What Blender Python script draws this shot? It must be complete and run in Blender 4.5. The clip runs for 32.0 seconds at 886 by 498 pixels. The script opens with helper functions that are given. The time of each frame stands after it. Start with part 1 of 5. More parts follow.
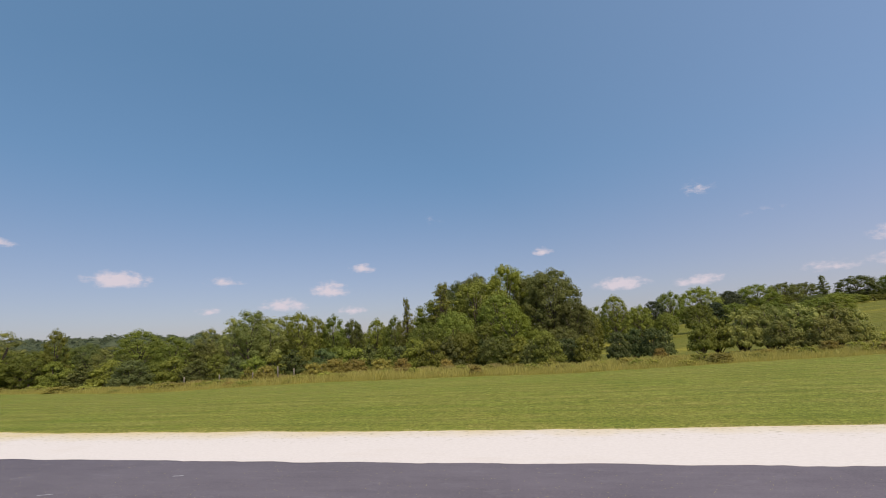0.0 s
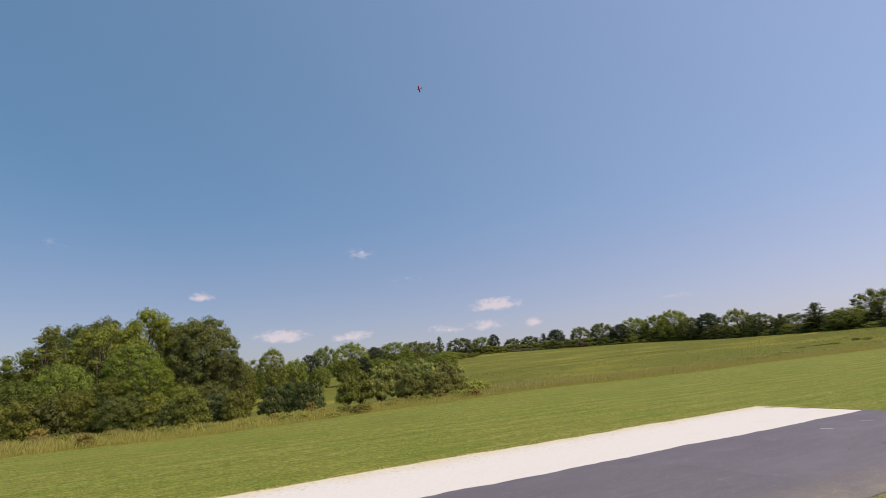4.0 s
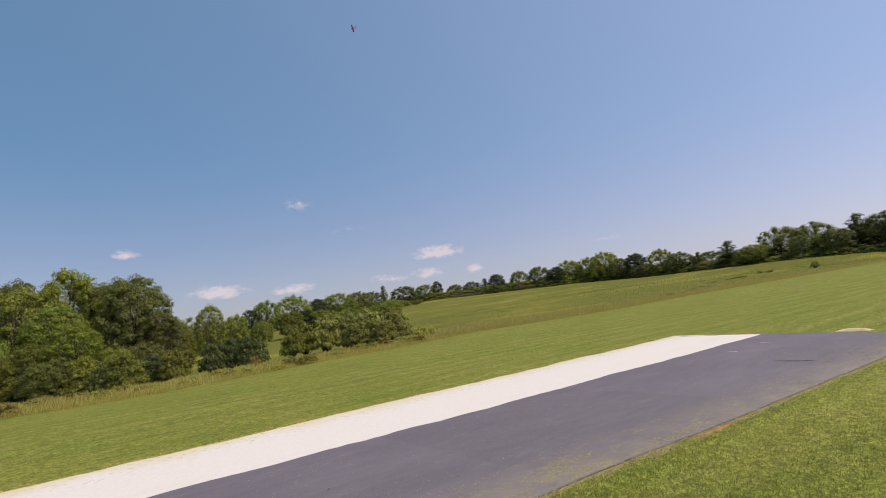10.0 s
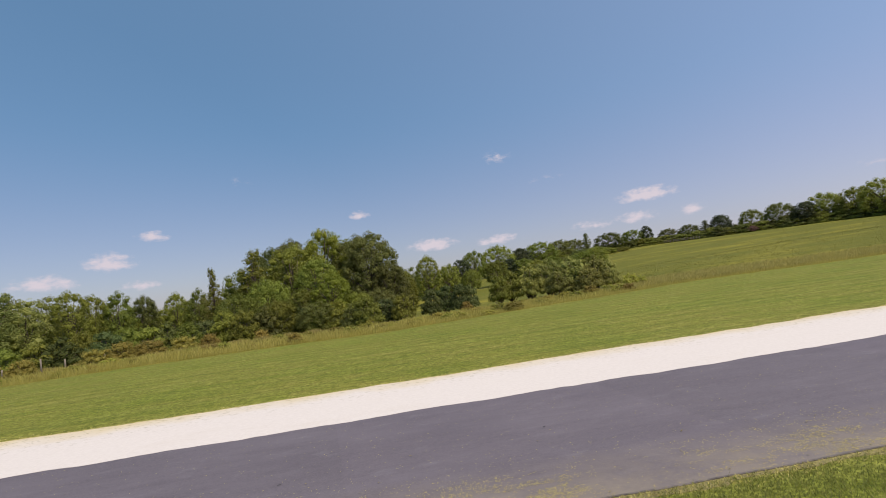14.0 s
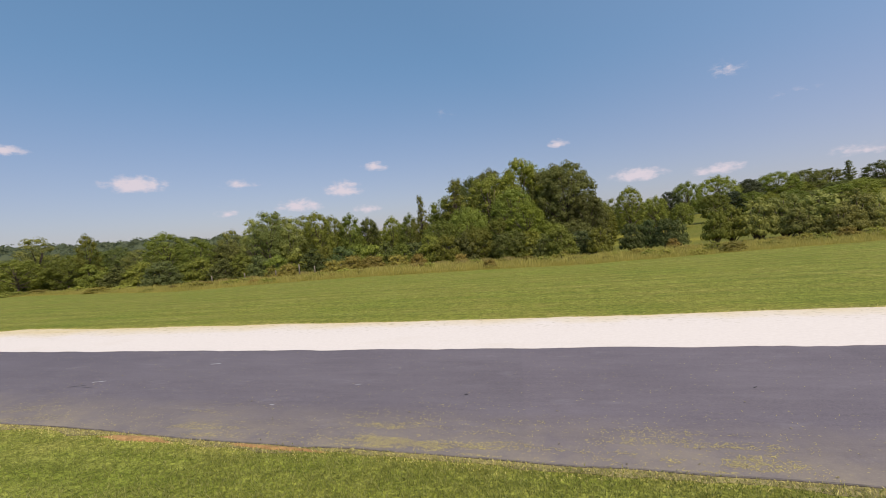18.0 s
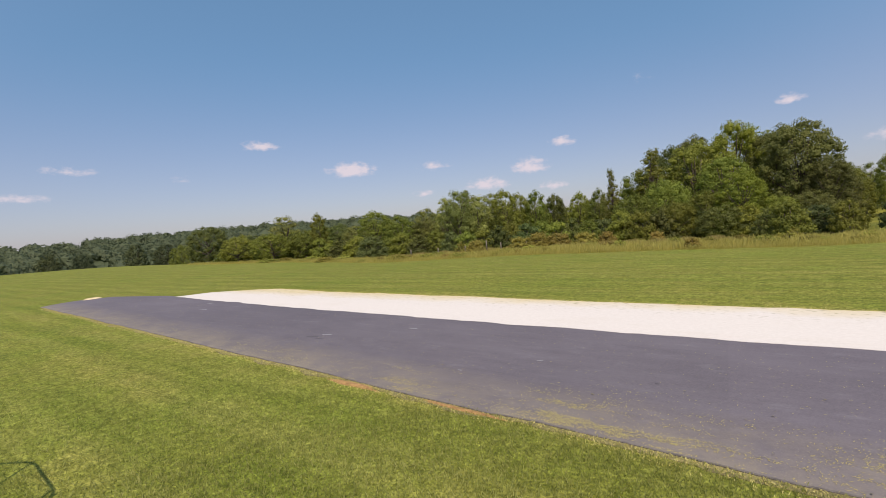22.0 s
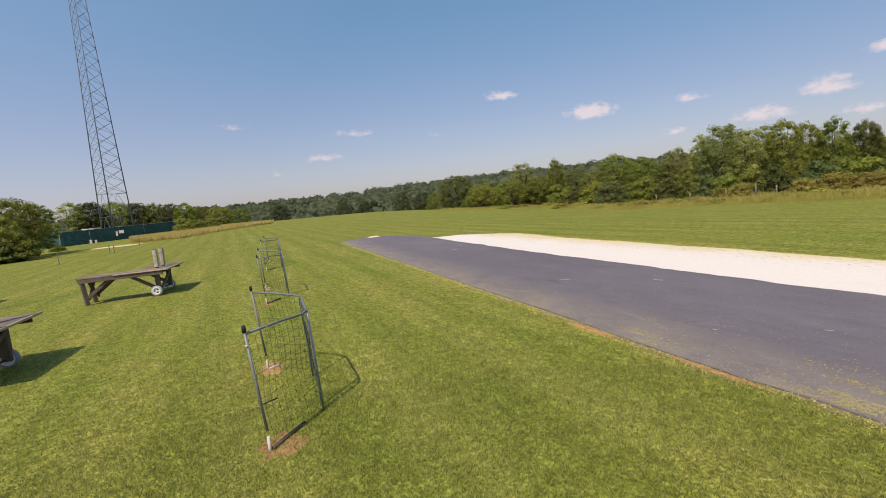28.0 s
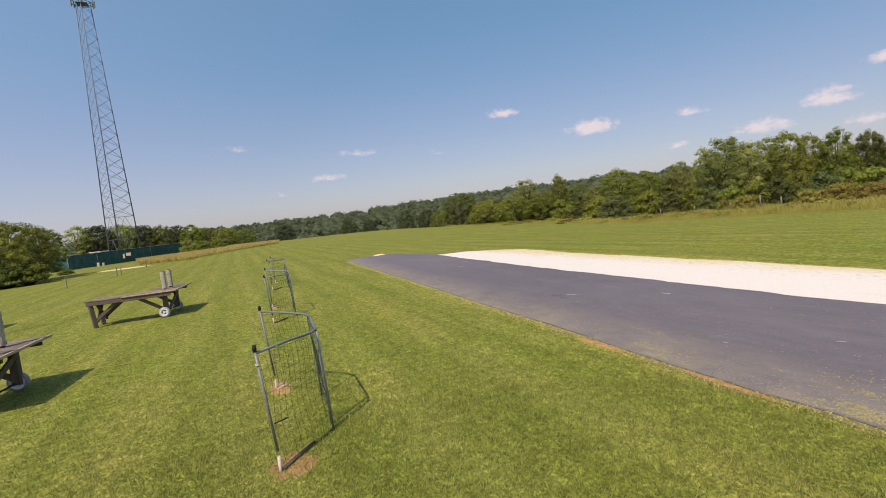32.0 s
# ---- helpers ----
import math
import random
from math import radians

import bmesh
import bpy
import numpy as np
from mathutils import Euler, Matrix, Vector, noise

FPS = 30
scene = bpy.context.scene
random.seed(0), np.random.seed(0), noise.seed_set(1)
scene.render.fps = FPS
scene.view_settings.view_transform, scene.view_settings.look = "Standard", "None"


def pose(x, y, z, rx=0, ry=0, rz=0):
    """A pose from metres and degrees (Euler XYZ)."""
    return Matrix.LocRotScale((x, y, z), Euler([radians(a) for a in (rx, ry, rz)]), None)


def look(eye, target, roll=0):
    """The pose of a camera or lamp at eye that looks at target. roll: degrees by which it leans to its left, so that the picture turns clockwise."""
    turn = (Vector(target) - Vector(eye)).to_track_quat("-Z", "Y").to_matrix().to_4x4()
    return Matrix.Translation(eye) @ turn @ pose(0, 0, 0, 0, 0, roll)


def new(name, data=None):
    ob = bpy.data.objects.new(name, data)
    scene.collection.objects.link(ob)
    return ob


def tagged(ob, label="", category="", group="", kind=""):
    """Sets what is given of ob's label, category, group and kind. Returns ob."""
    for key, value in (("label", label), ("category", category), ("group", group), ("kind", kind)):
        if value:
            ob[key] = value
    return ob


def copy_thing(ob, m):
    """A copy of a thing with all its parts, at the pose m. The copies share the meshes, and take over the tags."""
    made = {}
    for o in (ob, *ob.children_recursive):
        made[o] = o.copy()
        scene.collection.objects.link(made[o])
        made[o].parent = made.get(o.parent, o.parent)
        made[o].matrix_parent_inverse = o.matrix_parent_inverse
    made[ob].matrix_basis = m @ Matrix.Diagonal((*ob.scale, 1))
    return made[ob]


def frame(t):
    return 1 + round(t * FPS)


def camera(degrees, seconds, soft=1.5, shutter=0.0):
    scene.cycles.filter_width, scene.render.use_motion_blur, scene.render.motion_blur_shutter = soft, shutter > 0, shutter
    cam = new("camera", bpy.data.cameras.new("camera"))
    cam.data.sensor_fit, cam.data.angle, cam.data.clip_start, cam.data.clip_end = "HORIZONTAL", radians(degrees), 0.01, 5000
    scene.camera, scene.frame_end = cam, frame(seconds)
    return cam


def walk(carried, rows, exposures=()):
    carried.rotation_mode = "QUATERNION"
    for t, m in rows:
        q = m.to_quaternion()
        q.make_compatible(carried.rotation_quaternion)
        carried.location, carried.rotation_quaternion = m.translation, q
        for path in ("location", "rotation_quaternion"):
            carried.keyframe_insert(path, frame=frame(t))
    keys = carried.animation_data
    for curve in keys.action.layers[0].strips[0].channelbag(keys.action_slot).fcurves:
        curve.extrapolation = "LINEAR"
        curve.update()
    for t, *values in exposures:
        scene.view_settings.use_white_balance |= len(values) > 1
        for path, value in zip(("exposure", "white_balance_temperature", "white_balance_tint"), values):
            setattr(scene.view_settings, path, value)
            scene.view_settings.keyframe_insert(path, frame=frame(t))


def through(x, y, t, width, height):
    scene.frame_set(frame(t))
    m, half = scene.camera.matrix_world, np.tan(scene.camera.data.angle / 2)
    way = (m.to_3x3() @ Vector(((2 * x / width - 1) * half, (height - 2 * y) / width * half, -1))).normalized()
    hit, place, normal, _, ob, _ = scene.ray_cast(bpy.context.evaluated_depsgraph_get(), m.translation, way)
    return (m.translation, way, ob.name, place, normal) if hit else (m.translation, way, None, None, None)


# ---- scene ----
cam = camera(86.3, 32.0, soft=0.6)

PATH = [
    (0.0, pose(-0.014, 0.015, 1.7, 100.89, 3.19, 13.44)),
    (0.5, pose(-0.013, 0.012, 1.7, 101.41, 2.99, 11.68)),
    (1.0, pose(-0.013, 0.009, 1.7, 101.51, 3.59, 8.62)),
    (1.5, pose(-0.012, 0.005, 1.7, 101.60, 5.34, 4.32)),
    (2.0, pose(-0.011, 0.002, 1.7, 102.30, 5.39, -1.17)),
    (2.5, pose(-0.010, -0.001, 1.7, 103.08, 5.44, -7.14)),
    (3.0, pose(-0.009, -0.004, 1.7, 103.48, 5.51, -13.07)),
    (3.5, pose(-0.008, -0.007, 1.7, 103.91, 4.34, -19.93)),
    (4.0, pose(-0.007, -0.010, 1.7, 104.49, 4.31, -25.79)),
    (4.5, pose(-0.006, -0.013, 1.7, 104.60, 5.12, -31.20)),
    (6.5, pose(-0.010, -0.037, 1.7, 100.70, 7.05, -41.35)),
    (7.0, pose(-0.011, -0.043, 1.7, 99.80, 7.51, -39.95)),
    (7.5, pose(-0.012, -0.048, 1.7, 98.56, 8.40, -38.34)),
    (8.0, pose(-0.014, -0.054, 1.7, 98.21, 8.04, -37.58)),
    (8.5, pose(-0.015, -0.060, 1.7, 98.83, 8.14, -36.08)),
    (9.0, pose(-0.020, -0.051, 1.7, 99.13, 7.57, -35.22)),
    (9.5, pose(-0.026, -0.041, 1.7, 98.47, 7.07, -33.90)),
    (10.0, pose(-0.032, -0.031, 1.7, 97.62, 7.12, -32.45)),
    (10.5, pose(-0.038, -0.021, 1.7, 97.32, 6.61, -29.69)),
    (11.0, pose(-0.043, -0.012, 1.7, 97.45, 6.17, -26.63)),
    (11.5, pose(-0.049, -0.002, 1.7, 97.65, 6.12, -23.59)),
    (12.0, pose(-0.055, -0.006, 1.7, 97.59, 5.44, -20.94)),
    (12.5, pose(-0.062, -0.011, 1.7, 96.41, 5.86, -17.94)),
    (13.0, pose(-0.068, -0.015, 1.7, 95.68, 7.23, -14.72)),
    (13.5, pose(-0.074, -0.020, 1.7, 95.01, 7.58, -11.26)),
    (14.0, pose(-0.081, -0.024, 1.7, 94.51, 7.32, -8.19)),
    (14.5, pose(-0.087, -0.029, 1.7, 94.07, 8.17, -5.20)),
    (16.5, pose(-0.036, 0.058, 1.7, 91.16, 3.22, 5.79)),
    (17.0, pose(-0.024, 0.080, 1.7, 90.56, 2.08, 8.96)),
    (17.5, pose(-0.014, 0.074, 1.7, 89.77, 3.27, 12.25)),
    (18.0, pose(-0.004, 0.069, 1.7, 88.49, 4.56, 15.20)),
    (18.5, pose(0.005, 0.063, 1.7, 88.13, 4.24, 18.19)),
    (19.0, pose(0.015, 0.058, 1.7, 89.01, 3.93, 21.52)),
    (19.5, pose(0.025, 0.053, 1.7, 88.91, 5.08, 24.83)),
    (20.0, pose(0.024, 0.055, 1.7, 88.53, 3.86, 27.60)),
    (20.5, pose(0.024, 0.057, 1.7, 88.16, 3.34, 30.32)),
    (21.0, pose(0.023, 0.060, 1.7, 88.04, 4.00, 32.75)),
    (21.5, pose(0.022, 0.062, 1.7, 87.80, 4.92, 35.09)),
    (22.0, pose(0.022, 0.065, 1.7, 87.50, 4.61, 37.49)),
    (22.5, pose(0.025, 0.049, 1.7, 86.98, 4.45, 39.87)),
    (23.0, pose(0.028, 0.033, 1.7, 86.56, 4.40, 42.46)),
    (23.5, pose(0.031, 0.017, 1.7, 86.06, 3.97, 45.09)),
    (24.0, pose(0.034, 0.001, 1.7, 85.48, 3.72, 47.57)),
    (24.5, pose(0.027, -0.000, 1.7, 85.28, 3.90, 49.97)),
    (25.0, pose(0.019, -0.002, 1.7, 85.42, 3.78, 52.37)),
    (25.5, pose(0.012, -0.003, 1.7, 85.22, 4.13, 54.59)),
    (27.5, pose(0.031, -0.010, 1.7, 83.71, 5.91, 63.61)),
    (28.0, pose(0.026, -0.011, 1.7, 83.56, 5.66, 65.57)),
    (28.5, pose(0.021, -0.012, 1.7, 83.85, 5.54, 67.35)),
    (29.0, pose(0.016, -0.013, 1.7, 83.89, 5.93, 68.72)),
    (29.5, pose(0.017, -0.022, 1.7, 84.07, 5.90, 69.60)),
    (30.0, pose(0.018, -0.030, 1.7, 84.30, 5.55, 69.38)),
    (30.5, pose(0.019, -0.039, 1.7, 84.64, 5.43, 68.20)),
    (31.0, pose(0.025, -0.041, 1.7, 84.63, 5.13, 67.23)),
    (31.5, pose(0.031, -0.042, 1.7, 84.93, 5.87, 66.74)),
    (32.0, pose(0.037, -0.044, 1.7, 85.70, 6.64, 66.04)),
]
walk(cam, PATH, [(0.0, -0.06, 6650, 17), (14.0, -0.05, 6650, 17), (20.0, 0.03, 6650, 17), (25.0, 0.07, 6750, 17), (32.0, 0.12, 6880, 17)])

# ---- sky, sun ----
SUN_AZ, SUN_EL = 138.0, 54.0          # clockwise from +y, degrees
EYE = 1.7


def azel(az, el):
    a, e = radians(az), radians(el)
    return Vector((math.sin(a) * math.cos(e), math.cos(a) * math.cos(e), math.sin(e)))


sun = new("sun", bpy.data.lights.new("sun", "SUN"))
sun.data.energy, sun.data.angle, sun.data.color = 4.0, radians(0.53), (1.0, 0.90, 0.76)
sun.matrix_world = look(azel(SUN_AZ, SUN_EL) * 60, (0, 0, 0))

# small fair-weather clouds: azimuth, elevation, half width, half height (degrees), density
CLOUDS = [
    (-47.9, 7.5, 2.7, 1.0, 1.0), (-38.0, 7.4, 1.9, .7, .6), (-26.6, 6.3, 2.0, 1.1, .95), (-22.9, 8.8, 1.5, .7, .8),
    (-31.7, 4.7, 2.6, .9, .8), (-23.9, 3.9, 1.8, .7, .6), (-.8, 9.6, 1.1, .6, .8), (7.6, 5.0, 2.6, .9, 1.0),
    (16.6, 14.3, 1.7, 1.0, .42), (15.6, 4.6, 2.6, .7, .8), (-13.9, 14.3, 1.2, .7, .3), (-39.5, 4.3, 1.2, .5, .6),
    (32.7, 7.1, 2.8, .9, 1.0), (31.3, 4.8, 2.0, .9, .7), (36.9, 4.7, 1.3, .7, .8), (22.0, 11.0, 2.4, .6, .25),
    (52.9, 6.0, 2.4, .6, .3), (-57.8, 10.6, 1.9, .7, .7), (-75.4, 8.1, 2.2, .6, .5), (-79.1, 5.5, 2.0, .6, .6),
    (-88.4, 9.5, 1.8, .5, .4), (-65.8, 7.2, 1.3, .5, .35), (-84.5, 4.1, 1.3, .5, .3), (26.5, 4.7, 2.4, .7, .55)]


def link(tree, a, b):
    tree.links.new(a, b)


def sky_world():
    world = bpy.data.worlds.new("sky")
    scene.world = world
    world.use_nodes = True
    tree = world.node_tree
    tree.nodes.clear()
    add = tree.nodes.new

    def maths(op, a, b=None, c=None):
        n = add("ShaderNodeMath")
        n.operation = op
        for i, v in enumerate((a, b, c)):
            if v is None:
                continue
            if isinstance(v, (int, float)):
                n.inputs[i].default_value = v
            else:
                link(tree, v, n.inputs[i])
        return n.outputs[0]

    sky = add("ShaderNodeTexSky")
    sky.sky_type, sky.sun_disc = "NISHITA", False
    sky.sun_elevation, sky.sun_rotation = radians(SUN_EL), radians(SUN_AZ)
    sky.altitude, sky.air_density, sky.dust_density, sky.ozone_density = 200, 1.0, 1.1, 3.0
    coord = add("ShaderNodeTexCoord")
    split = add("ShaderNodeSeparateXYZ")
    link(tree, coord.outputs["Generated"], split.inputs[0])
    az = maths("DEGREES", maths("ARCTAN2", split.outputs[0], split.outputs[1]))
    el = maths("DEGREES", maths("ARCSINE", split.outputs[2]))
    flat = add("ShaderNodeCombineXYZ")
    link(tree, az, flat.inputs[0])
    link(tree, el, flat.inputs[1])
    fine = add("ShaderNodeTexNoise")
    fine.inputs["Scale"].default_value, fine.inputs["Detail"].default_value = 0.85, 6.0
    fine.inputs["Roughness"].default_value = 0.58
    squash = add("ShaderNodeVectorMath")
    squash.operation = "MULTIPLY"
    squash.inputs[1].default_value = (1, 1.7, 1)
    link(tree, flat.outputs[0], squash.inputs[0])
    link(tree, squash.outputs[0], fine.inputs["Vector"])
    total = None
    for a, e, w, h, d in CLOUDS:
        n = add("ShaderNodeVectorMath")
        n.operation = "MULTIPLY_ADD"
        n.inputs[1].default_value, n.inputs[2].default_value = (1 / w, 1 / h, 0), (-a / w, -e / h, 0)
        link(tree, flat.outputs[0], n.inputs[0])
        low = add("ShaderNodeVectorMath")
        low.operation = "MULTIPLY"
        low.inputs[1].default_value = (-1, -1.7, 1)
        link(tree, n.outputs[0], low.inputs[0])
        flat_base = add("ShaderNodeVectorMath")
        flat_base.operation = "MAXIMUM"
        link(tree, n.outputs[0], flat_base.inputs[0])
        link(tree, low.outputs[0], flat_base.inputs[1])
        ln = add("ShaderNodeVectorMath")
        ln.operation = "LENGTH"
        link(tree, flat_base.outputs[0], ln.inputs[0])
        m = maths("MULTIPLY", maths("SUBTRACT", 1.45, ln.outputs["Value"]), d)
        total = m if total is None else maths("MAXIMUM", total, m)
    body = maths("ADD", total, maths("MULTIPLY_ADD", fine.outputs[0], 2.1, -1.25))
    ramp = add("ShaderNodeMapRange")
    ramp.interpolation_type = "SMOOTHSTEP"
    link(tree, body, ramp.inputs[0])
    for i, v in ((1, -0.05), (2, 0.95), (3, 0.0), (4, 0.95)):
        ramp.inputs[i].default_value = v
    inside = add("ShaderNodeMapRange")
    inside.interpolation_type = "SMOOTHSTEP"
    link(tree, total, inside.inputs[0])
    for i, v in ((1, 0.0), (2, 0.35), (3, 0.0), (4, 1.0)):
        inside.inputs[i].default_value = v
    gate = maths("MULTIPLY", ramp.outputs[0], inside.outputs[0])
    haze = add("ShaderNodeMix")
    haze.data_type = "RGBA"
    haze.inputs[0].default_value = 0.5
    link(tree, sky.outputs[0], haze.inputs[6])
    tone = add("ShaderNodeMix")
    tone.data_type = "RGBA"
    rise = add("ShaderNodeMapRange")
    rise.interpolation_type = "SMOOTHSTEP"
    link(tree, el, rise.inputs[0])
    for i, v in ((1, -1.0), (2, 21.0), (3, 0.0), (4, 1.0)):
        rise.inputs[i].default_value = v
    link(tree, rise.outputs[0], tone.inputs[0])
    tone.inputs[6].default_value, tone.inputs[7].default_value = HAZE_LOW, HAZE_HIGH
    aim = add("ShaderNodeVectorMath")
    aim.operation = "DOT_PRODUCT"
    aim.inputs[1].default_value = azel(SUN_AZ, 18)
    link(tree, coord.outputs["Generated"], aim.inputs[0])
    side = add("ShaderNodeMapRange")
    link(tree, aim.outputs["Value"], side.inputs[0])
    for i, v in ((1, -0.65), (2, 0.75), (3, 0.0), (4, 1.0)):
        side.inputs[i].default_value = v
    glow = add("ShaderNodeMix")
    glow.data_type, glow.blend_type = "RGBA", "ADD"
    link(tree, side.outputs[0], glow.inputs[0])
    link(tree, tone.outputs[2], glow.inputs[6])
    glow.inputs[7].default_value = HAZE_SUNWARD
    link(tree, glow.outputs[2], haze.inputs[7])
    mix = add("ShaderNodeMix")
    mix.data_type = "RGBA"
    link(tree, gate, mix.inputs[0])
    link(tree, haze.outputs[2], mix.inputs[6])
    mix.inputs[7].default_value = CLOUD_COLOUR
    back = add("ShaderNodeBackground")
    back.inputs["Strength"].default_value = SKY_STRENGTH
    link(tree, mix.outputs[2], back.inputs["Color"])
    out = add("ShaderNodeOutputWorld")
    link(tree, back.outputs[0], out.inputs[0])


SKY_STRENGTH = 0.13
CLOUD_COLOUR = (5.3, 5.0, 5.4, 1)
HAZE_LOW, HAZE_HIGH = (2.45, 2.2, 2.95, 1), (0.85, 2.28, 3.75, 1)       # thin humid haze over the whole sky
HAZE_SUNWARD = (2.6, 2.3, 2.95, 1)                                  # and more of it towards the sun
sky_world()

# ---- materials ----


class Nodes:
    """A node material under construction."""

    def __init__(self, name):
        self.mat = bpy.data.materials.new(name)
        self.mat.use_nodes = True
        self.tree = self.mat.node_tree
        self.tree.nodes.clear()
        self.coord = self.tree.nodes.new("ShaderNodeTexCoord")

    def node(self, kind, **values):
        n = self.tree.nodes.new(kind)
        for k, v in values.items():
            n.inputs[k.replace("_", " ")].default_value = v
        return n

    def join(self, a, b):
        self.tree.links.new(a, b)

    def noise(self, scale, detail=4.0, rough=0.6, stretch=None, space="Object"):
        n = self.node("ShaderNodeTexNoise", Scale=scale, Detail=detail, Roughness=rough)
        src = self.coord.outputs[space]
        if stretch:
            m = self.node("ShaderNodeMapping")
            m.inputs["Scale"].default_value = stretch
            self.join(src, m.inputs[0])
            src = m.outputs[0]
        self.join(src, n.inputs["Vector"])
        return n.outputs[0]

    def ramp(self, value, stops):
        n = self.node("ShaderNodeValToRGB")
        el = n.color_ramp.elements
        while len(el) < len(stops):
            el.new(0.5)
        for e, (p, c) in zip(el, stops):
            e.position, e.color = p, (*c, 1) if len(c) == 3 else c
        self.join(value, n.inputs[0])
        return n.outputs[0]

    def mix(self, fac, a, b, how="MIX"):
        n = self.node("ShaderNodeMix")
        n.data_type, n.blend_type = "RGBA", how
        for i, v in ((0, fac), (6, a), (7, b)):
            if hasattr(v, "is_linked"):
                self.join(v, n.inputs[i])
            else:
                n.inputs[i].default_value = v if i == 0 else (*v, 1)
        return n.outputs[2]

    def maths(self, op, a, b):
        n = self.node("ShaderNodeMath")
        n.operation = op
        for i, v in ((0, a), (1, b)):
            if hasattr(v, "is_linked"):
                self.join(v, n.inputs[i])
            else:
                n.inputs[i].default_value = v
        return n.outputs[0]

    def finish(self, colour, rough=0.8, metal=0.0, bump=None, strength=0.4, distance=0.02, spec=0.3):
        p = self.node("ShaderNodeBsdfPrincipled", Roughness=rough, Metallic=metal)
        p.inputs["Specular IOR Level"].default_value = spec
        if hasattr(colour, "is_linked"):
            self.join(colour, p.inputs["Base Color"])
        else:
            p.inputs["Base Color"].default_value = (*colour, 1)
        if bump is not None:
            b = self.node("ShaderNodeBump", Strength=strength, Distance=distance)
            self.join(bump, b.inputs["Height"])
            self.join(b.outputs[0], p.inputs["Normal"])
        o = self.node("ShaderNodeOutputMaterial")
        self.join(p.outputs[0], o.inputs[0])
        return self.mat


def mower_passes(n):
    wave = n.node("ShaderNodeTexWave", Scale=0.26, Distortion=1.6, Detail=3.0)
    wave.inputs["Detail Scale"].default_value = 0.5
    wave.bands_direction = "Y"
    n.join(n.coord.outputs["Object"], wave.inputs["Vector"])
    return wave.outputs["Fac"]


def leaf_material(name, dark, light, through=0.46, patchy=0.45, stripes=0.0):
    n = Nodes(name)
    geo = n.node("ShaderNodeNewGeometry")
    info = n.node("ShaderNodeObjectInfo")
    lo, hi = tuple(d * 0.78 + l * 0.22 for d, l in zip(dark, light)), tuple(d * 0.24 + l * 0.76 for d, l in zip(dark, light))
    c = n.ramp(geo.outputs["Random Per Island"], [(0, lo), (1, hi)])
    patch = n.ramp(n.noise(0.55, 3.0, space="Object"), [(0.36, (0, 0, 0)), (0.66, (1, 1, 1))])
    c = n.mix(n.maths("MULTIPLY", patch, patchy * 0.8), c, tuple(v * 0.85 for v in dark))
    if stripes:                                            # passes of the mower
        c = n.mix(n.maths("MULTIPLY", mower_passes(n), stripes), c, tuple(v * 0.8 for v in dark))
    hsv = n.node("ShaderNodeHueSaturation")
    n.join(c, hsv.inputs["Color"])
    n.join(n.maths("ADD", n.maths("MULTIPLY", info.outputs["Random"], 0.036), 0.474), hsv.inputs["Hue"])
    n.join(n.maths("ADD", n.maths("MULTIPLY", n.maths("FRACT", n.maths("MULTIPLY", info.outputs["Random"], 7.3), 0.0), 0.62), 0.86), hsv.inputs["Value"])
    d = n.node("ShaderNodeBsdfPrincipled", Roughness=0.6)
    d.inputs["Specular IOR Level"].default_value = 0.25
    t = n.node("ShaderNodeBsdfTranslucent")
    n.join(hsv.outputs[0], d.inputs["Base Color"])
    n.join(hsv.outputs[0], t.inputs["Color"])
    m = n.node("ShaderNodeMixShader", Fac=through)
    n.join(d.outputs[0], m.inputs[1])
    n.join(t.outputs[0], m.inputs[2])
    o = n.node("ShaderNodeOutputMaterial")
    n.join(m.outputs[0], o.inputs[0])
    return n.mat


def mown_material():
    n = Nodes("mown_grass")
    big = n.noise(0.30, 4.0)
    mid = n.noise(1.7, 5.0, 0.7)
    grains = [(n.noise(36.0, 1.5, 0.6), 0.66, 1.32), (n.noise(13.0, 1.5, 0.6), 0.74, 1.25), (n.noise(5.0, 2.0, 0.7), 0.82, 1.17)]
    streak = n.noise(1.0, 6.0, 0.75, stretch=(0.06, 1.5, 1.0))
    c = n.mix(n.ramp(mid, [(0.40, (0, 0, 0)), (0.66, (1, 1, 1))]), (0.178, 0.203, 0.033), (0.220, 0.222, 0.050))
    c = n.mix(n.ramp(big, [(0.44, (0, 0, 0)), (0.64, (0.6, 0.6, 0.6))]), c, (0.140, 0.196, 0.025))
    c = n.mix(n.ramp(streak, [(0.44, (0, 0, 0)), (0.62, (0.24, 0.24, 0.24))]), c, (0.27, 0.26, 0.080))
    c = n.mix(n.maths("MULTIPLY", mower_passes(n), 0.42), c, (0.115, 0.160, 0.017))
    comb = n.noise(2.2, 5.0, 0.72, stretch=(0.14, 1.4, 1.0))
    c = n.mix(1.0, c, n.ramp(comb, [(0.36, (0.88, 0.89, 0.86)), (0.64, (1.17, 1.16, 1.19))]), "MULTIPLY")
    for g, lo, hi in grains:
        c = n.mix(1.0, c, n.ramp(g, [(0.36, (lo, lo, lo * 0.9)), (0.64, (hi, hi * 0.97, hi))]), "MULTIPLY")
    return n.finish(c, 0.9, bump=grains[0][0], strength=0.6, distance=0.03, spec=0.12)


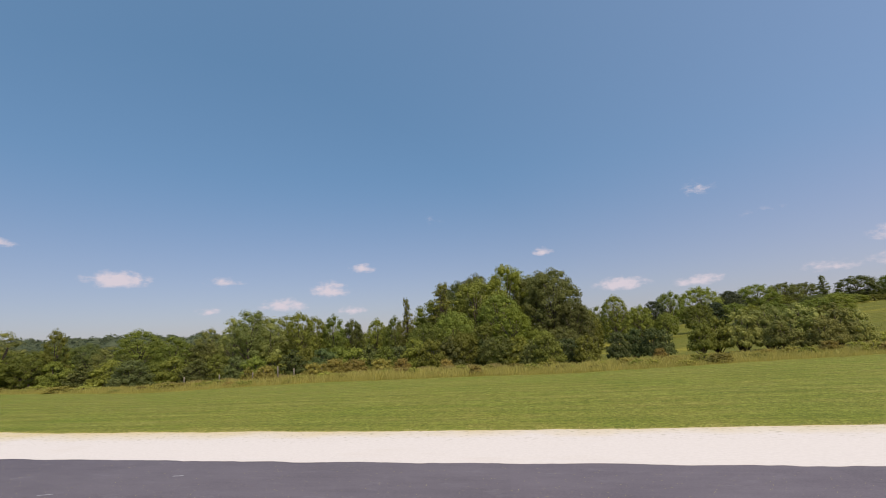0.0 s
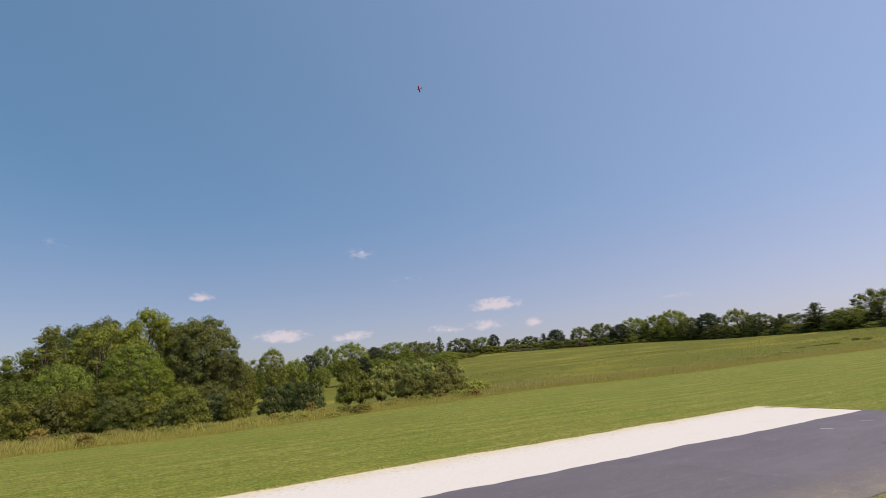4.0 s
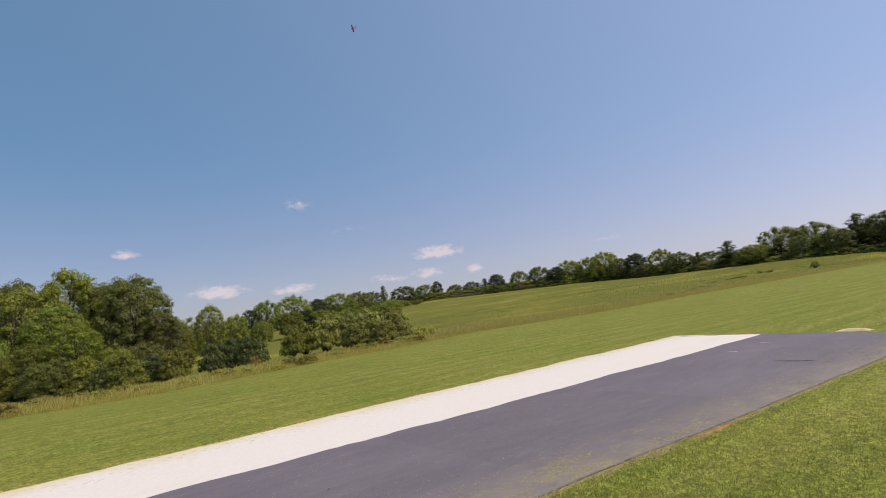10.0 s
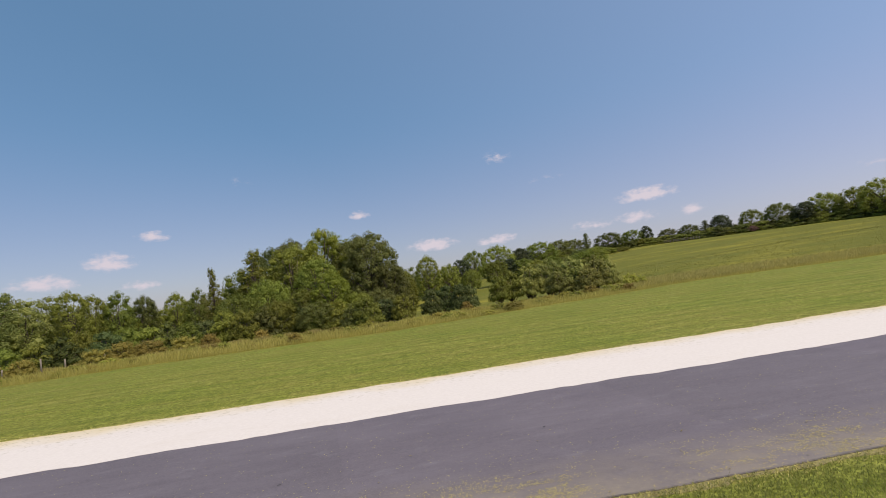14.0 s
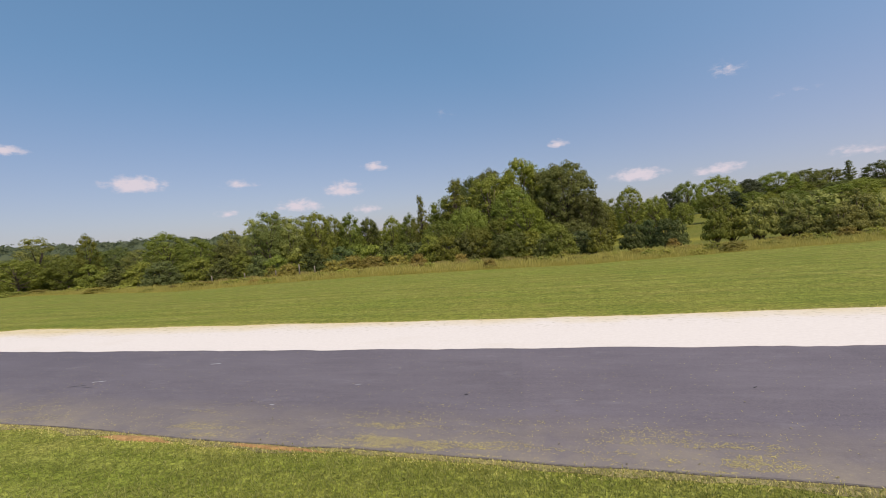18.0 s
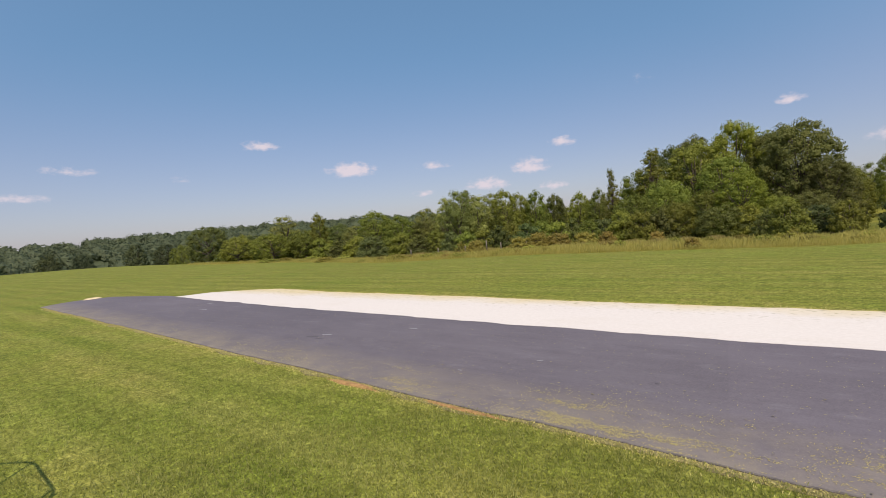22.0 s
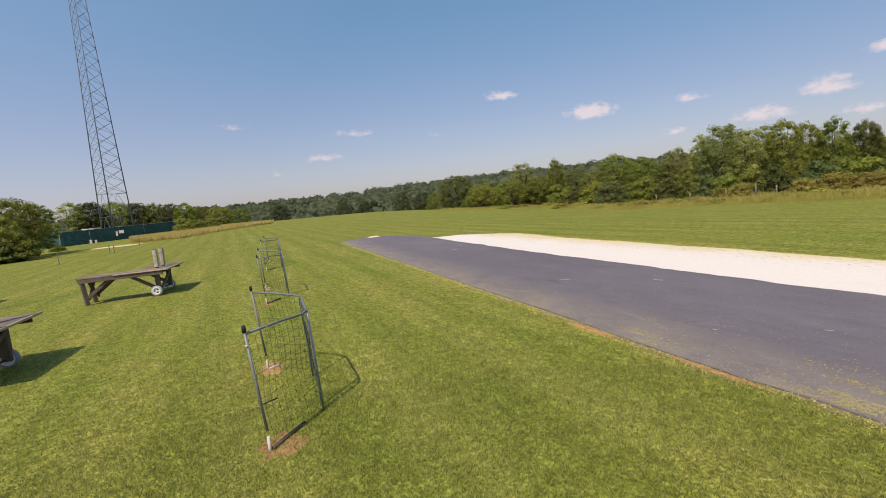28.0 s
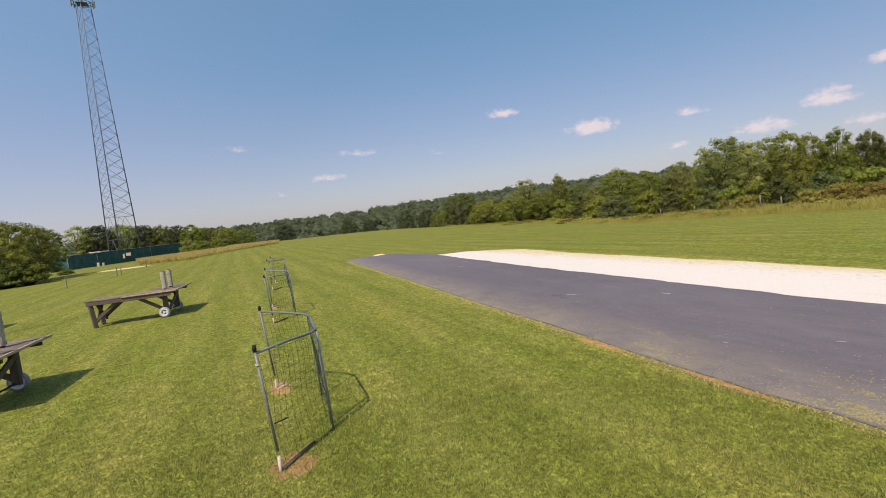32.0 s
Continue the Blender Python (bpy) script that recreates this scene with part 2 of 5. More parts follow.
def meadow_material():
    n = Nodes("meadow")
    big = n.noise(0.035, 5.0, 0.6, stretch=(1, 2.2, 1))
    mid = n.noise(0.35, 6.0, 0.7, stretch=(1, 1.8, 1))
    fine = n.noise(3.5, 5.0, 0.75)
    speck = n.noise(1.4, 6.0, 0.8)
    c = n.ramp(fine, [(0.3, (0.100, 0.112, 0.017)), (0.7, (0.225, 0.212, 0.040))])
    c = n.mix(n.ramp(mid, [(0.4, (0, 0, 0)), (0.7, (0.7, 0.7, 0.7))]), c, (0.112, 0.138, 0.020))
    c = n.mix(n.ramp(big, [(0.50, (0, 0, 0)), (0.66, (0.7, 0.7, 0.7))]), c, (0.36, 0.31, 0.045))
    c = n.mix(n.ramp(speck, [(0.42, (0.6, 0.6, 0.6)), (0.54, (0, 0, 0))]), c, (0.105, 0.115, 0.018))
    return n.finish(c, 0.9, bump=mid, strength=0.8, distance=0.5, spec=0.1)


def plain(name, colour, rough=0.6, metal=0.0, scale=8.0, spread=0.35, bump=0.3, distance=0.004, stretch=None, spec=0.3):
    n = Nodes(name)
    a = n.noise(scale, 6.0, 0.65, stretch)
    b = n.noise(scale * 0.13, 3.0, 0.6, stretch)
    lo, hi = tuple(v * (1 - spread) for v in colour), tuple(min(1, v * (1 + spread)) for v in colour)
    c = n.ramp(a, [(0.3, lo), (0.7, hi)])
    c = n.mix(n.ramp(b, [(0.4, (0, 0, 0)), (0.7, (0.5, 0.5, 0.5))]), c, tuple(v * (1 - spread) for v in colour))
    info = n.node("ShaderNodeObjectInfo")
    c = n.mix(1.0, c, n.ramp(info.outputs["Random"], [(0, (0.72, 0.72, 0.72)), (1, (1, 1, 1))]), "MULTIPLY")
    return n.finish(c, rough, metal, bump=a, strength=bump, distance=distance, spec=spec)


def ruler(n, axis):
    s = n.node("ShaderNodeSeparateXYZ")
    n.join(n.coord.outputs["Object"], s.inputs[0])
    return s.outputs[axis]


def span(n, value, lo, hi):
    m = n.node("ShaderNodeMapRange")
    n.join(value, m.inputs[0])
    m.inputs[1].default_value, m.inputs[2].default_value = lo, hi
    return m.outputs[0]


def mat_runway():
    n = Nodes("dark_runway_mat")
    weave = n.noise(55.0, 4.0, 0.8)
    stain = n.noise(0.8, 7.0, 0.7, stretch=(0.5, 1.3, 1))
    wash = n.noise(0.25, 4.0, 0.65)
    c = n.ramp(weave, [(0.3, (0.098, 0.088, 0.096)), (0.7, (0.168, 0.151, 0.161))])
    c = n.mix(n.ramp(stain, [(0.42, (0, 0, 0)), (0.66, (0.42, 0.42, 0.42))]), c, (0.185, 0.170, 0.180))
    c = n.mix(n.ramp(wash, [(0.45, (0, 0, 0)), (0.65, (0.35, 0.35, 0.35))]), c, (0.100, 0.090, 0.102))
    # sewn panels, each a little different, and drag streaks along the mat
    cell = n.node("ShaderNodeTexWhiteNoise")
    cell.noise_dimensions = "1D"
    n.join(n.maths("FLOOR", n.maths("MULTIPLY", n.maths("ADD", ruler(n, 0), n.maths("MULTIPLY", ruler(n, 1), 0.12)), 0.27), 0.0), cell.inputs["W"])
    c = n.mix(1.0, c, n.ramp(cell.outputs["Value"], [(0, (0.93, 0.92, 0.92)), (1, (1.06, 1.04, 1.05))]), "MULTIPLY")
    drag = n.noise(3.0, 5.0, 0.7, stretch=(0.35, 3.0, 1))
    c = n.mix(1.0, c, n.ramp(drag, [(0.35, (0.95, 0.94, 0.95)), (0.65, (1.06, 1.05, 1.06))]), "MULTIPLY")
    blot = n.noise(2.2, 6.0, 0.75, stretch=(0.7, 1.5, 1))
    c = n.mix(n.ramp(blot, [(0.57, (0, 0, 0)), (0.68, (0.28, 0.28, 0.28))]), c, (0.235, 0.222, 0.232))
    # mowing dust blown over the near half
    dust = n.maths("MULTIPLY", n.ramp(n.noise(1.5, 8.0, 0.75), [(0.34, (0.15, 0.15, 0.15)), (0.62, (1, 1, 1))]), span(n, n.maths("ADD", ruler(n, 1), n.maths("MULTIPLY", ruler(n, 0), 0.055)), 4.45, 3.3))
    c = n.mix(dust, c, (0.265, 0.225, 0.160))
    fleck = n.noise(120.0, 2.0, 0.6)
    c = n.mix(n.maths("MULTIPLY", n.ramp(fleck, [(0.60, (0, 0, 0)), (0.68, (0.55, 0.55, 0.55))]), span(n, ruler(n, 1), 7.0, 3.2)), c, (0.34, 0.31, 0.23))
    return n.finish(c, 0.75, bump=weave, strength=0.3, distance=0.004, spec=0.3)


def mat_white():
    n = Nodes("white_mat")
    a = n.noise(18.0, 5.0, 0.7)
    b = n.noise(1.1, 6.0, 0.65, stretch=(0.5, 1.2, 1))
    c = n.ramp(a, [(0.3, (0.63, 0.585, 0.515)), (0.65, (0.685, 0.64, 0.57))])
    c = n.mix(n.ramp(b, [(0.55, (0, 0, 0)), (0.75, (0.35, 0.35, 0.35))]), c, (0.58, 0.52, 0.42))
    far = span(n, n.maths("ADD", ruler(n, 1), n.maths("MULTIPLY", n.noise(0.9, 4.0), 1.0)), 9.05, 9.8)
    c = n.mix(n.maths("MULTIPLY", far, 0.85), c, (0.60, 0.50, 0.27))
    speck = n.ramp(n.noise(13.0, 3.0, 0.7, stretch=(0.6, 1.2, 1)), [(0.585, (0, 0, 0)), (0.64, (0.8, 0.8, 0.8))])
    c = n.mix(n.maths("MULTIPLY", speck, span(n, ruler(n, 1), 8.0, 9.2)), c, (0.25, 0.22, 0.09))
    return n.finish(c, 0.85, bump=a, strength=0.15, distance=0.005, spec=0.2)


MOWN, MEADOW = mown_material(), meadow_material()
WOODFLOOR = plain("wood_floor", (0.07, 0.085, 0.025), 0.95, scale=1.5)
RUNWAY, WHITE = mat_runway(), mat_white()
BARK = plain("bark", (0.13, 0.10, 0.075), 0.9, scale=12, bump=0.8, distance=0.03, stretch=(1, 1, 0.25))
WOOD = plain("weathered_timber", (0.15, 0.12, 0.092), 0.85, scale=22, bump=0.5, stretch=(1, 1, 0.2))
PLANK = plain("grey_planks", (0.235, 0.185, 0.14), 0.85, scale=30, spread=0.65, bump=0.7, stretch=(1, 0.10, 1))
EDGE = plain("pale_board_edge", (0.42, 0.33, 0.22), 0.85, scale=20, spread=0.4, stretch=(0.2, 1, 1))
STEEL = plain("galvanised_pipe", (0.25, 0.27, 0.27), 0.55, 0.3, scale=30, spread=0.25)
WIRE = plain("green_black_net", (0.03, 0.045, 0.03), 0.7, scale=40)
PVC = plain("white_pipe", (0.62, 0.56, 0.46), 0.6, scale=15, spread=0.2)
BLACK = plain("black_rubber", (0.02, 0.02, 0.022), 0.7, scale=30)
TYRE = plain("grey_tyre", (0.38, 0.39, 0.41), 0.75, scale=24, spread=0.25)
RIM = plain("white_rim", (0.72, 0.72, 0.70), 0.5, scale=20, spread=0.12)
CARPET = plain("pale_carpet_wrap", (0.50, 0.46, 0.36), 0.95, scale=60, spread=0.6, bump=1.0, distance=0.012)
DIRT = plain("orange_clay", (0.40, 0.235, 0.09), 0.95, scale=18, spread=0.4, bump=0.8, distance=0.02)
SAND = plain("pale_dry_turf", (0.70, 0.57, 0.34), 0.95, scale=12, spread=0.3)
GALV = plain("tower_steel", (0.17, 0.20, 0.26), 0.6, 0.2, scale=3, spread=0.2)
SCREEN = plain("green_privacy_screen", (0.032, 0.105, 0.098), 0.7, scale=2.5, spread=0.45)
DARKPOLE = plain("dark_painted_steel", (0.035, 0.055, 0.06), 0.5, scale=6)
SCUFF = plain("scuffed_mat", (0.48, 0.47, 0.48), 0.8, scale=30)
RED = plain("red_cloth", (0.65, 0.05, 0.03), 0.6, scale=10, spread=0.15)
ROOF = plain("pale_roof", (0.34, 0.32, 0.31), 0.7, scale=2, spread=0.15)
SIDING = plain("light_siding", (0.70, 0.66, 0.60), 0.7, scale=2, spread=0.12)
GLASSY = plain("dark_window", (0.03, 0.035, 0.04), 0.15, scale=2, spread=0.1)
POST = plain("fence_post_wood", (0.23, 0.20, 0.155), 0.9, scale=16, stretch=(1, 1, 0.2))
BLADE = leaf_material("grass_blade", (0.150, 0.195, 0.028), (0.49, 0.49, 0.168), 0.45, 0.2, 0.34)
TALL = leaf_material("tall_grass", (0.46, 0.42, 0.085), (0.76, 0.65, 0.20), 0.5, 0.45)
DRY = leaf_material("dry_grass", (0.28, 0.27, 0.065), (0.56, 0.46, 0.16), 0.45, 0.1)
CLIP = leaf_material("grass_clippings", (0.30, 0.28, 0.075), (0.52, 0.45, 0.17), 0.2, 0.0)
LITTER = leaf_material("dead_leaves", (0.11, 0.10, 0.05), (0.25, 0.22, 0.09), 0.2, 0.0)
WORN = plain("worn_turf_edge", (0.30, 0.262, 0.105), 0.95, scale=14, spread=0.55, bump=0.8, distance=0.012)
# shadow at raised mat edges, painted as a dark colour
EDGE_SHADE = plain("painted_edge_shade", (0.15, 0.13, 0.11), 0.8, scale=12, spread=0.5)
LEAF_MID = leaf_material("leaves_mid", (0.108, 0.142, 0.023), (0.285, 0.312, 0.052))
LEAF_DARK = leaf_material("leaves_dark", (0.068, 0.089, 0.025), (0.190, 0.210, 0.050))
LEAF_LIGHT = leaf_material("leaves_light", (0.122, 0.162, 0.020), (0.31, 0.355, 0.045))
LEAF_BLUE = leaf_material("leaves_bluish", (0.062, 0.092, 0.028), (0.165, 0.205, 0.062))
LEAF_PALE = leaf_material("leaves_pale", (0.140, 0.170, 0.040), (0.34, 0.36, 0.10))
LEAF_SUMAC = leaf_material("leaves_sumac", (0.12, 0.145, 0.03), (0.36, 0.375, 0.105))
# hill and far leaves: distance haze painted into the colour, greyer and bluer
LEAF_HILL_HAZED = leaf_material("leaves_hill_hazed", (0.046, 0.063, 0.025), (0.115, 0.142, 0.053))
LEAF_HILL_DARK_HAZED = leaf_material("leaves_hill_dark_hazed", (0.042, 0.058, 0.028), (0.108, 0.130, 0.054))
LEAF_FAR_HAZED = leaf_material("leaves_far_hazed", (0.058, 0.080, 0.042), (0.140, 0.168, 0.082))
ROUGH = leaf_material("meadow_grass", (0.15, 0.17, 0.028), (0.29, 0.285, 0.062), 0.4, 0.4)
LEAF_RUST = leaf_material("leaves_rust", (0.17, 0.17, 0.034), (0.40, 0.31, 0.07))
LEAF_WEED = leaf_material("leaves_weed", (0.18, 0.20, 0.03), (0.42, 0.42, 0.08))
LEAF_PINK = leaf_material("leaves_pink", (0.16, 0.09, 0.07), (0.30, 0.17, 0.13))

# ---- mesh helpers ----


def raw_mesh(name, verts, faces, mats=(), per=None, smooth=False):
    """A mesh from arrays; faces is an (n, k) array of corners."""
    verts, faces = np.asarray(verts, np.float32), np.asarray(faces, np.int32)
    me = bpy.data.meshes.new(name)
    k = faces.shape[1]
    me.vertices.add(len(verts))
    me.vertices.foreach_set("co", verts.ravel())
    me.loops.add(faces.size)
    me.loops.foreach_set("vertex_index", faces.ravel())
    me.polygons.add(len(faces))
    me.polygons.foreach_set("loop_start", np.arange(0, faces.size, k, dtype=np.int32))
    if per is not None:
        me.polygons.foreach_set("material_index", np.asarray(per, np.int32))
    if smooth:
        me.polygons.foreach_set("use_smooth", np.ones(len(faces), bool))
    for m in mats:
        me.materials.append(m)
    me.update(calc_edges=True)
    return me


def bm_mesh(name, bm, mat):
    me = bpy.data.meshes.new(name)
    bm.to_mesh(me)
    bm.free()
    me.materials.append(mat)
    return me


def part(name, bm, material, parent, label=""):
    """Links a bmesh as one mesh under a thing or a part."""
    ob = new(name, bm if isinstance(bm, bpy.types.Mesh) else bm_mesh(name, bm, material))
    ob.parent = parent
    if label:
        tagged(ob, label)
    return ob


def thing(name, label, category, at=None, group="", kind=""):
    ob = new(name)
    ob.empty_display_size = 0.1
    if at is not None:
        ob.matrix_world = at
    return tagged(ob, label, category, group, kind)


def tube(points, radius, sides=8, bm=None, closed=False):
    """A round bar along points; radius may be a list."""
    bm = bm or bmesh.new()
    pts = [Vector(p) for p in points]
    rad = radius if isinstance(radius, (list, tuple)) else [radius] * len(pts)
    rings = []
    for i, p in enumerate(pts):
        d = (pts[min(i + 1, len(pts) - 1)] - pts[max(i - 1, 0)]).normalized()
        u = d.cross(Vector((0.31, 0.17, 0.93)) if abs(d.z) < 0.9 else Vector((1, 0.1, 0))).normalized()
        v = d.cross(u)
        rings.append([bm.verts.new(p + (u * math.cos(a) + v * math.sin(a)) * rad[i])
                      for a in (2 * math.pi * k / sides for k in range(sides))])
    for a, b in zip(rings, rings[1:]):
        for k in range(sides):
            bm.faces.new((a[k], a[(k + 1) % sides], b[(k + 1) % sides], b[k])).smooth = True
    bm.faces.new(rings[0][::-1])
    bm.faces.new(rings[-1])
    return bm


def box(size, m=Matrix(), bevel=0.0, bm=None):
    """A bevelled block of that size, centred at the pose m."""
    b = bmesh.new()
    bmesh.ops.create_cube(b, size=1.0, matrix=Matrix.Diagonal((*size, 1)))
    if bevel:
        bmesh.ops.bevel(b, geom=b.edges[:], offset=bevel, segments=1, affect="EDGES")
    b.transform(m)
    if bm is None:
        return b
    me = bpy.data.meshes.new("tmp")
    b.to_mesh(me)
    b.free()
    bm.from_mesh(me)
    bpy.data.meshes.remove(me)
    return bm


def beam(a, b, w, h, bevel=0.006, roll=0.0):
    """A timber from a to b."""
    a, b = Vector(a), Vector(b)
    q = (b - a).to_track_quat("Z", "Y").to_matrix().to_4x4()
    return box((w, h, (b - a).length), Matrix.Translation((a + b) / 2) @ q @ pose(0, 0, 0, 0, 0, roll), bevel)


# ---- the lie of the land ----
T_AZ = [-180, -113, -97, -88, -74, -64, -46, -20, 0, 12, 29, 49, 56, 68, 74, 82, 92, 180]
T_RE = [80, 110, 110, 102, 100, 73, 45, 33, 31, 32, 36, 47, 56, 83, 110, 150, 150, 80]
T_ZE = [0, .0, .0, .05, -.2, -.62, -.93, -.55, -.6, -.47, -.27, -.19, -.10, .22, .55, 1.3, 1.3, 0]
T_RM = [180, 190, 190, 190, 180, 110, 80, 70, 70, 75, 90, 120, 115, 112, 128, 154, 160, 180]
T_ZM = [0, -4, -6, -9, -9, -3.2, -2.6, -2.6, -2.6, -1.8, .5, 2.4, 2.2, 1.7, 1.5, 1.4, 1.5, 0]
T_RC = [900, 900, 900, 900, 900, 900, 900, 700, 230, 220, 220, 220, 200, 152, 146, 160, 170, 900]
T_ZC = [5, 13, 13, 13, 14, 16, 15.5, 10, 1.2, 5.2, 7.9, 7.1, 5.3, 4.1, 3.4, 2.0, 2.0, 5]


def soft_table(values):
    def at(az):
        return sum(np.interp((np.asarray(az) + d + 180) % 360 - 180, T_AZ, values) for d in (-3, -1.5, 0, 1.5, 3)) / 5
    return at


R_EDGE, Z_EDGE, R_MID, Z_MID, R_CREST, Z_CREST = (soft_table(v) for v in (T_RE, T_ZE, T_RM, T_ZM, T_RC, T_ZC))


def ground_z(x, y):
    x, y = np.asarray(x, float), np.asarray(y, float)
    r, az = np.hypot(x, y), np.degrees(np.arctan2(x, y))
    re, rm, rc = R_EDGE(az), R_MID(az), R_CREST(az)
    ze, zm, zc = Z_EDGE(az), Z_MID(az), Z_CREST(az)
    nodes = ((0 * re, 0 * re), (re * 0.34, 0 * re), (re, ze), (rm, zm), (rc, zc), (0 * re + 3500, zc + 4))
    z = 0 * r
    for n, ((r0, z0), (r1, z1)) in enumerate(zip(nodes, nodes[1:])):
        t = np.clip((r - r0) / np.maximum(r1 - r0, 1e-3), 0, 1)
        s = t if n == 3 else t * t * (3 - 2 * t) * 0.7 + t * 0.3
        z = np.where(r >= r0, z0 + (z1 - z0) * s, z)
    return z


def on_ground(az, r):
    x, y = r * math.sin(radians(az)), r * math.cos(radians(az))
    return x, y, float(ground_z(x, y))


def make_ground():
    azs = np.arange(-180, 180, 1.25)
    steps = np.r_[np.linspace(0.01, 1, 34) ** 1.5, 1 + np.linspace(0, 1, 16)[1:], 2 + np.linspace(0, 1, 16)[1:],
                  3 + np.linspace(0, 1, 10)[1:] ** 2]
    rows = []
    for s in steps:
        re, rm, rc = R_EDGE(azs), R_MID(azs), R_CREST(azs)
        r = np.where(s <= 1, re * s, np.where(s <= 2, re + (rm - re) * (s - 1), np.where(
            s <= 3, rm + (rc - rm) * (s - 2), rc + (3500 - rc) * (s - 3))))
        x, y = r * np.sin(np.radians(azs)), r * np.cos(np.radians(azs))
        rows.append(np.stack([x, y, ground_z(x, y)], 1))
    n, k = len(azs), len(steps)
    verts = np.concatenate(rows + [np.zeros((1, 3))])
    i, j = np.meshgrid(np.arange(k - 1), np.arange(n), indexing="ij")
    j2 = (j + 1) % n
    quads = np.stack([i * n + j, i * n + j2, (i + 1) * n + j2, (i + 1) * n + j], -1).reshape(-1, 4)[:, ::-1]
    ring = i.reshape(-1)
    az = azs[j.reshape(-1)]
    s = steps[ring]
    mat = np.where(s < 0.999, 0, np.where(s < 2.999, 1, 2))
    mat = np.where((s >= 1.2) & ((az < -62)), 2, mat)
    c = np.stack([np.full(n, k * n), (np.arange(n) + 1) % n, np.arange(n), np.arange(n)], 1)
    me = raw_mesh("ground", verts, quads, (MOWN, MEADOW, WOODFLOOR), mat, True)
    bm = bmesh.new()
    bm.from_mesh(me)
    bm.verts.ensure_lookup_table()
    for a in range(n):
        bm.faces.new((bm.verts[k * n], bm.verts[(a + 1) % n], bm.verts[a])).smooth = True
    bmesh.ops.recalc_face_normals(bm, faces=bm.faces[:])
    if sum(f.normal.z for f in bm.faces) < 0:
        bmesh.ops.reverse_faces(bm, faces=bm.faces[:])
    bm.to_mesh(me)
    bm.free()
    return tagged(new("ground", me), "mown green grass field rising into a meadow hill", "ground", kind="structure")


make_ground()

# ---- runway ----


def wave(x, seed, size):
    return size * (noise.noise((x * 0.55, seed, 0.3)) + 0.5 * noise.noise((x * 1.9, seed, 4.1)))


def near_edge(x):
    return 3.455 - (0.053 if x < 0 else 0.047) * x + wave(x, 1.0, 0.045)


def joint(x):
    return 6.85 + 0.022 * noise.noise((x * 5.5, 2.0, 1.0)) + 0.045 * noise.noise((x * 1.15, 6.0, 2.0)) + (0.0018 * x * x - 0.008 * x if x < 0 else 0.0009 * x * x - 0.036 * x) + wave(x, 5.0, 0.06)


def far_edge(x):
    return 9.2 + (0.0024 * x * x if x < 0 else -0.004 * x) + wave(x, 9.0, 0.14) - max(0, -15.0 - x) ** 1.5 * 0.28


def strip(name, lo, hi, x0, x1, ends, mat, top, nx, ny, label):
    """A thin sheet between two edges; ends shifts its short sides."""
    verts, faces = [], []
    for i in range(nx + 1):
        for j in range(ny + 1):
            v = j / ny
            a, b = ends(v)
            x = (x0 + a) + (x1 + b - x0 - a) * i / nx
            y = lo(x) + (max(hi(x), lo(x) + 0.02) - lo(x)) * v
            wrinkle = 0.0025 * noise.noise((x * 1.3, y * 2.0, 7.0))
            verts.append((x, y, top + (wrinkle if 0 < j < ny else 0)))
    for i in range(nx):
        for j in range(ny):
            a = i * (ny + 1) + j
            faces.append((a, a + ny + 1, a + ny + 2, a + 1))
    rim = [j for j in range(ny + 1)] + [i * (ny + 1) + ny for i in range(1, nx + 1)]
    rim += [nx * (ny + 1) + j for j in range(ny - 1, -1, -1)] + [i * (ny + 1) for i in range(nx - 1, 0, -1)]
    base, m = len(verts), len(rim)
    verts += [verts[k] for k in rim] + [(verts[k][0], verts[k][1], -0.03) for k in rim]
    faces += [(base + k, base + (k + 1) % m, base + m + (k + 1) % m, base + m + k) for k in range(m)]
    ob = new(name, raw_mesh(name, verts, faces, (mat,)))
    return tagged(ob, label, "runway", kind="structure")


strip("runway", near_edge, lambda x: min(joint(x) + 0.04, 6.95 + 0.215 * (x + 22.5)), -22.3, 13.75,
      lambda v: (-0.65 * math.sin(v * 3.0), 0.75 * math.sin(min(v * 1.9, 1.7))), RUNWAY, 0.0075, 420, 12,
      "dark grey woven runway mat lying on the grass")
strip("runway_border", joint, far_edge, -18.2, 14.4, lambda v: (v * 0.5, 0.2 * v), WHITE, 0.0125, 420, 8,
      "white chalky runway border strip with ragged edge")
# thin strip draws the mat's raised lip with the shadow line along it
strip("runway_hem", lambda x: near_edge(x) - 0.004, lambda x: near_edge(x) + 0.003 + 0.004 * noise.noise((x * 3, 8.0, 1.0)), -21.4, 13.5, lambda v: (0, 0), EDGE_SHADE, 0.0092, 300, 1,
      "dark line for the runway mat's raised lip and its shadow")
strip("worn_edge", lambda x: near_edge(x) - 0.055 - 0.13 * max(0, noise.noise((x * 1.7, 3.0, 6.0)) + 0.25) - 0.03 * noise.noise((x * 9, 1.0, 2.0)), lambda x: near_edge(x) + 0.01,
      -21.4, 13.5, lambda v: (0, 0), WORN, 0.0035, 420, 1, "worn tan turf strip beside the runway mat")

# ---- trees and shrubs ----
RNG = np.random.default_rng(7)


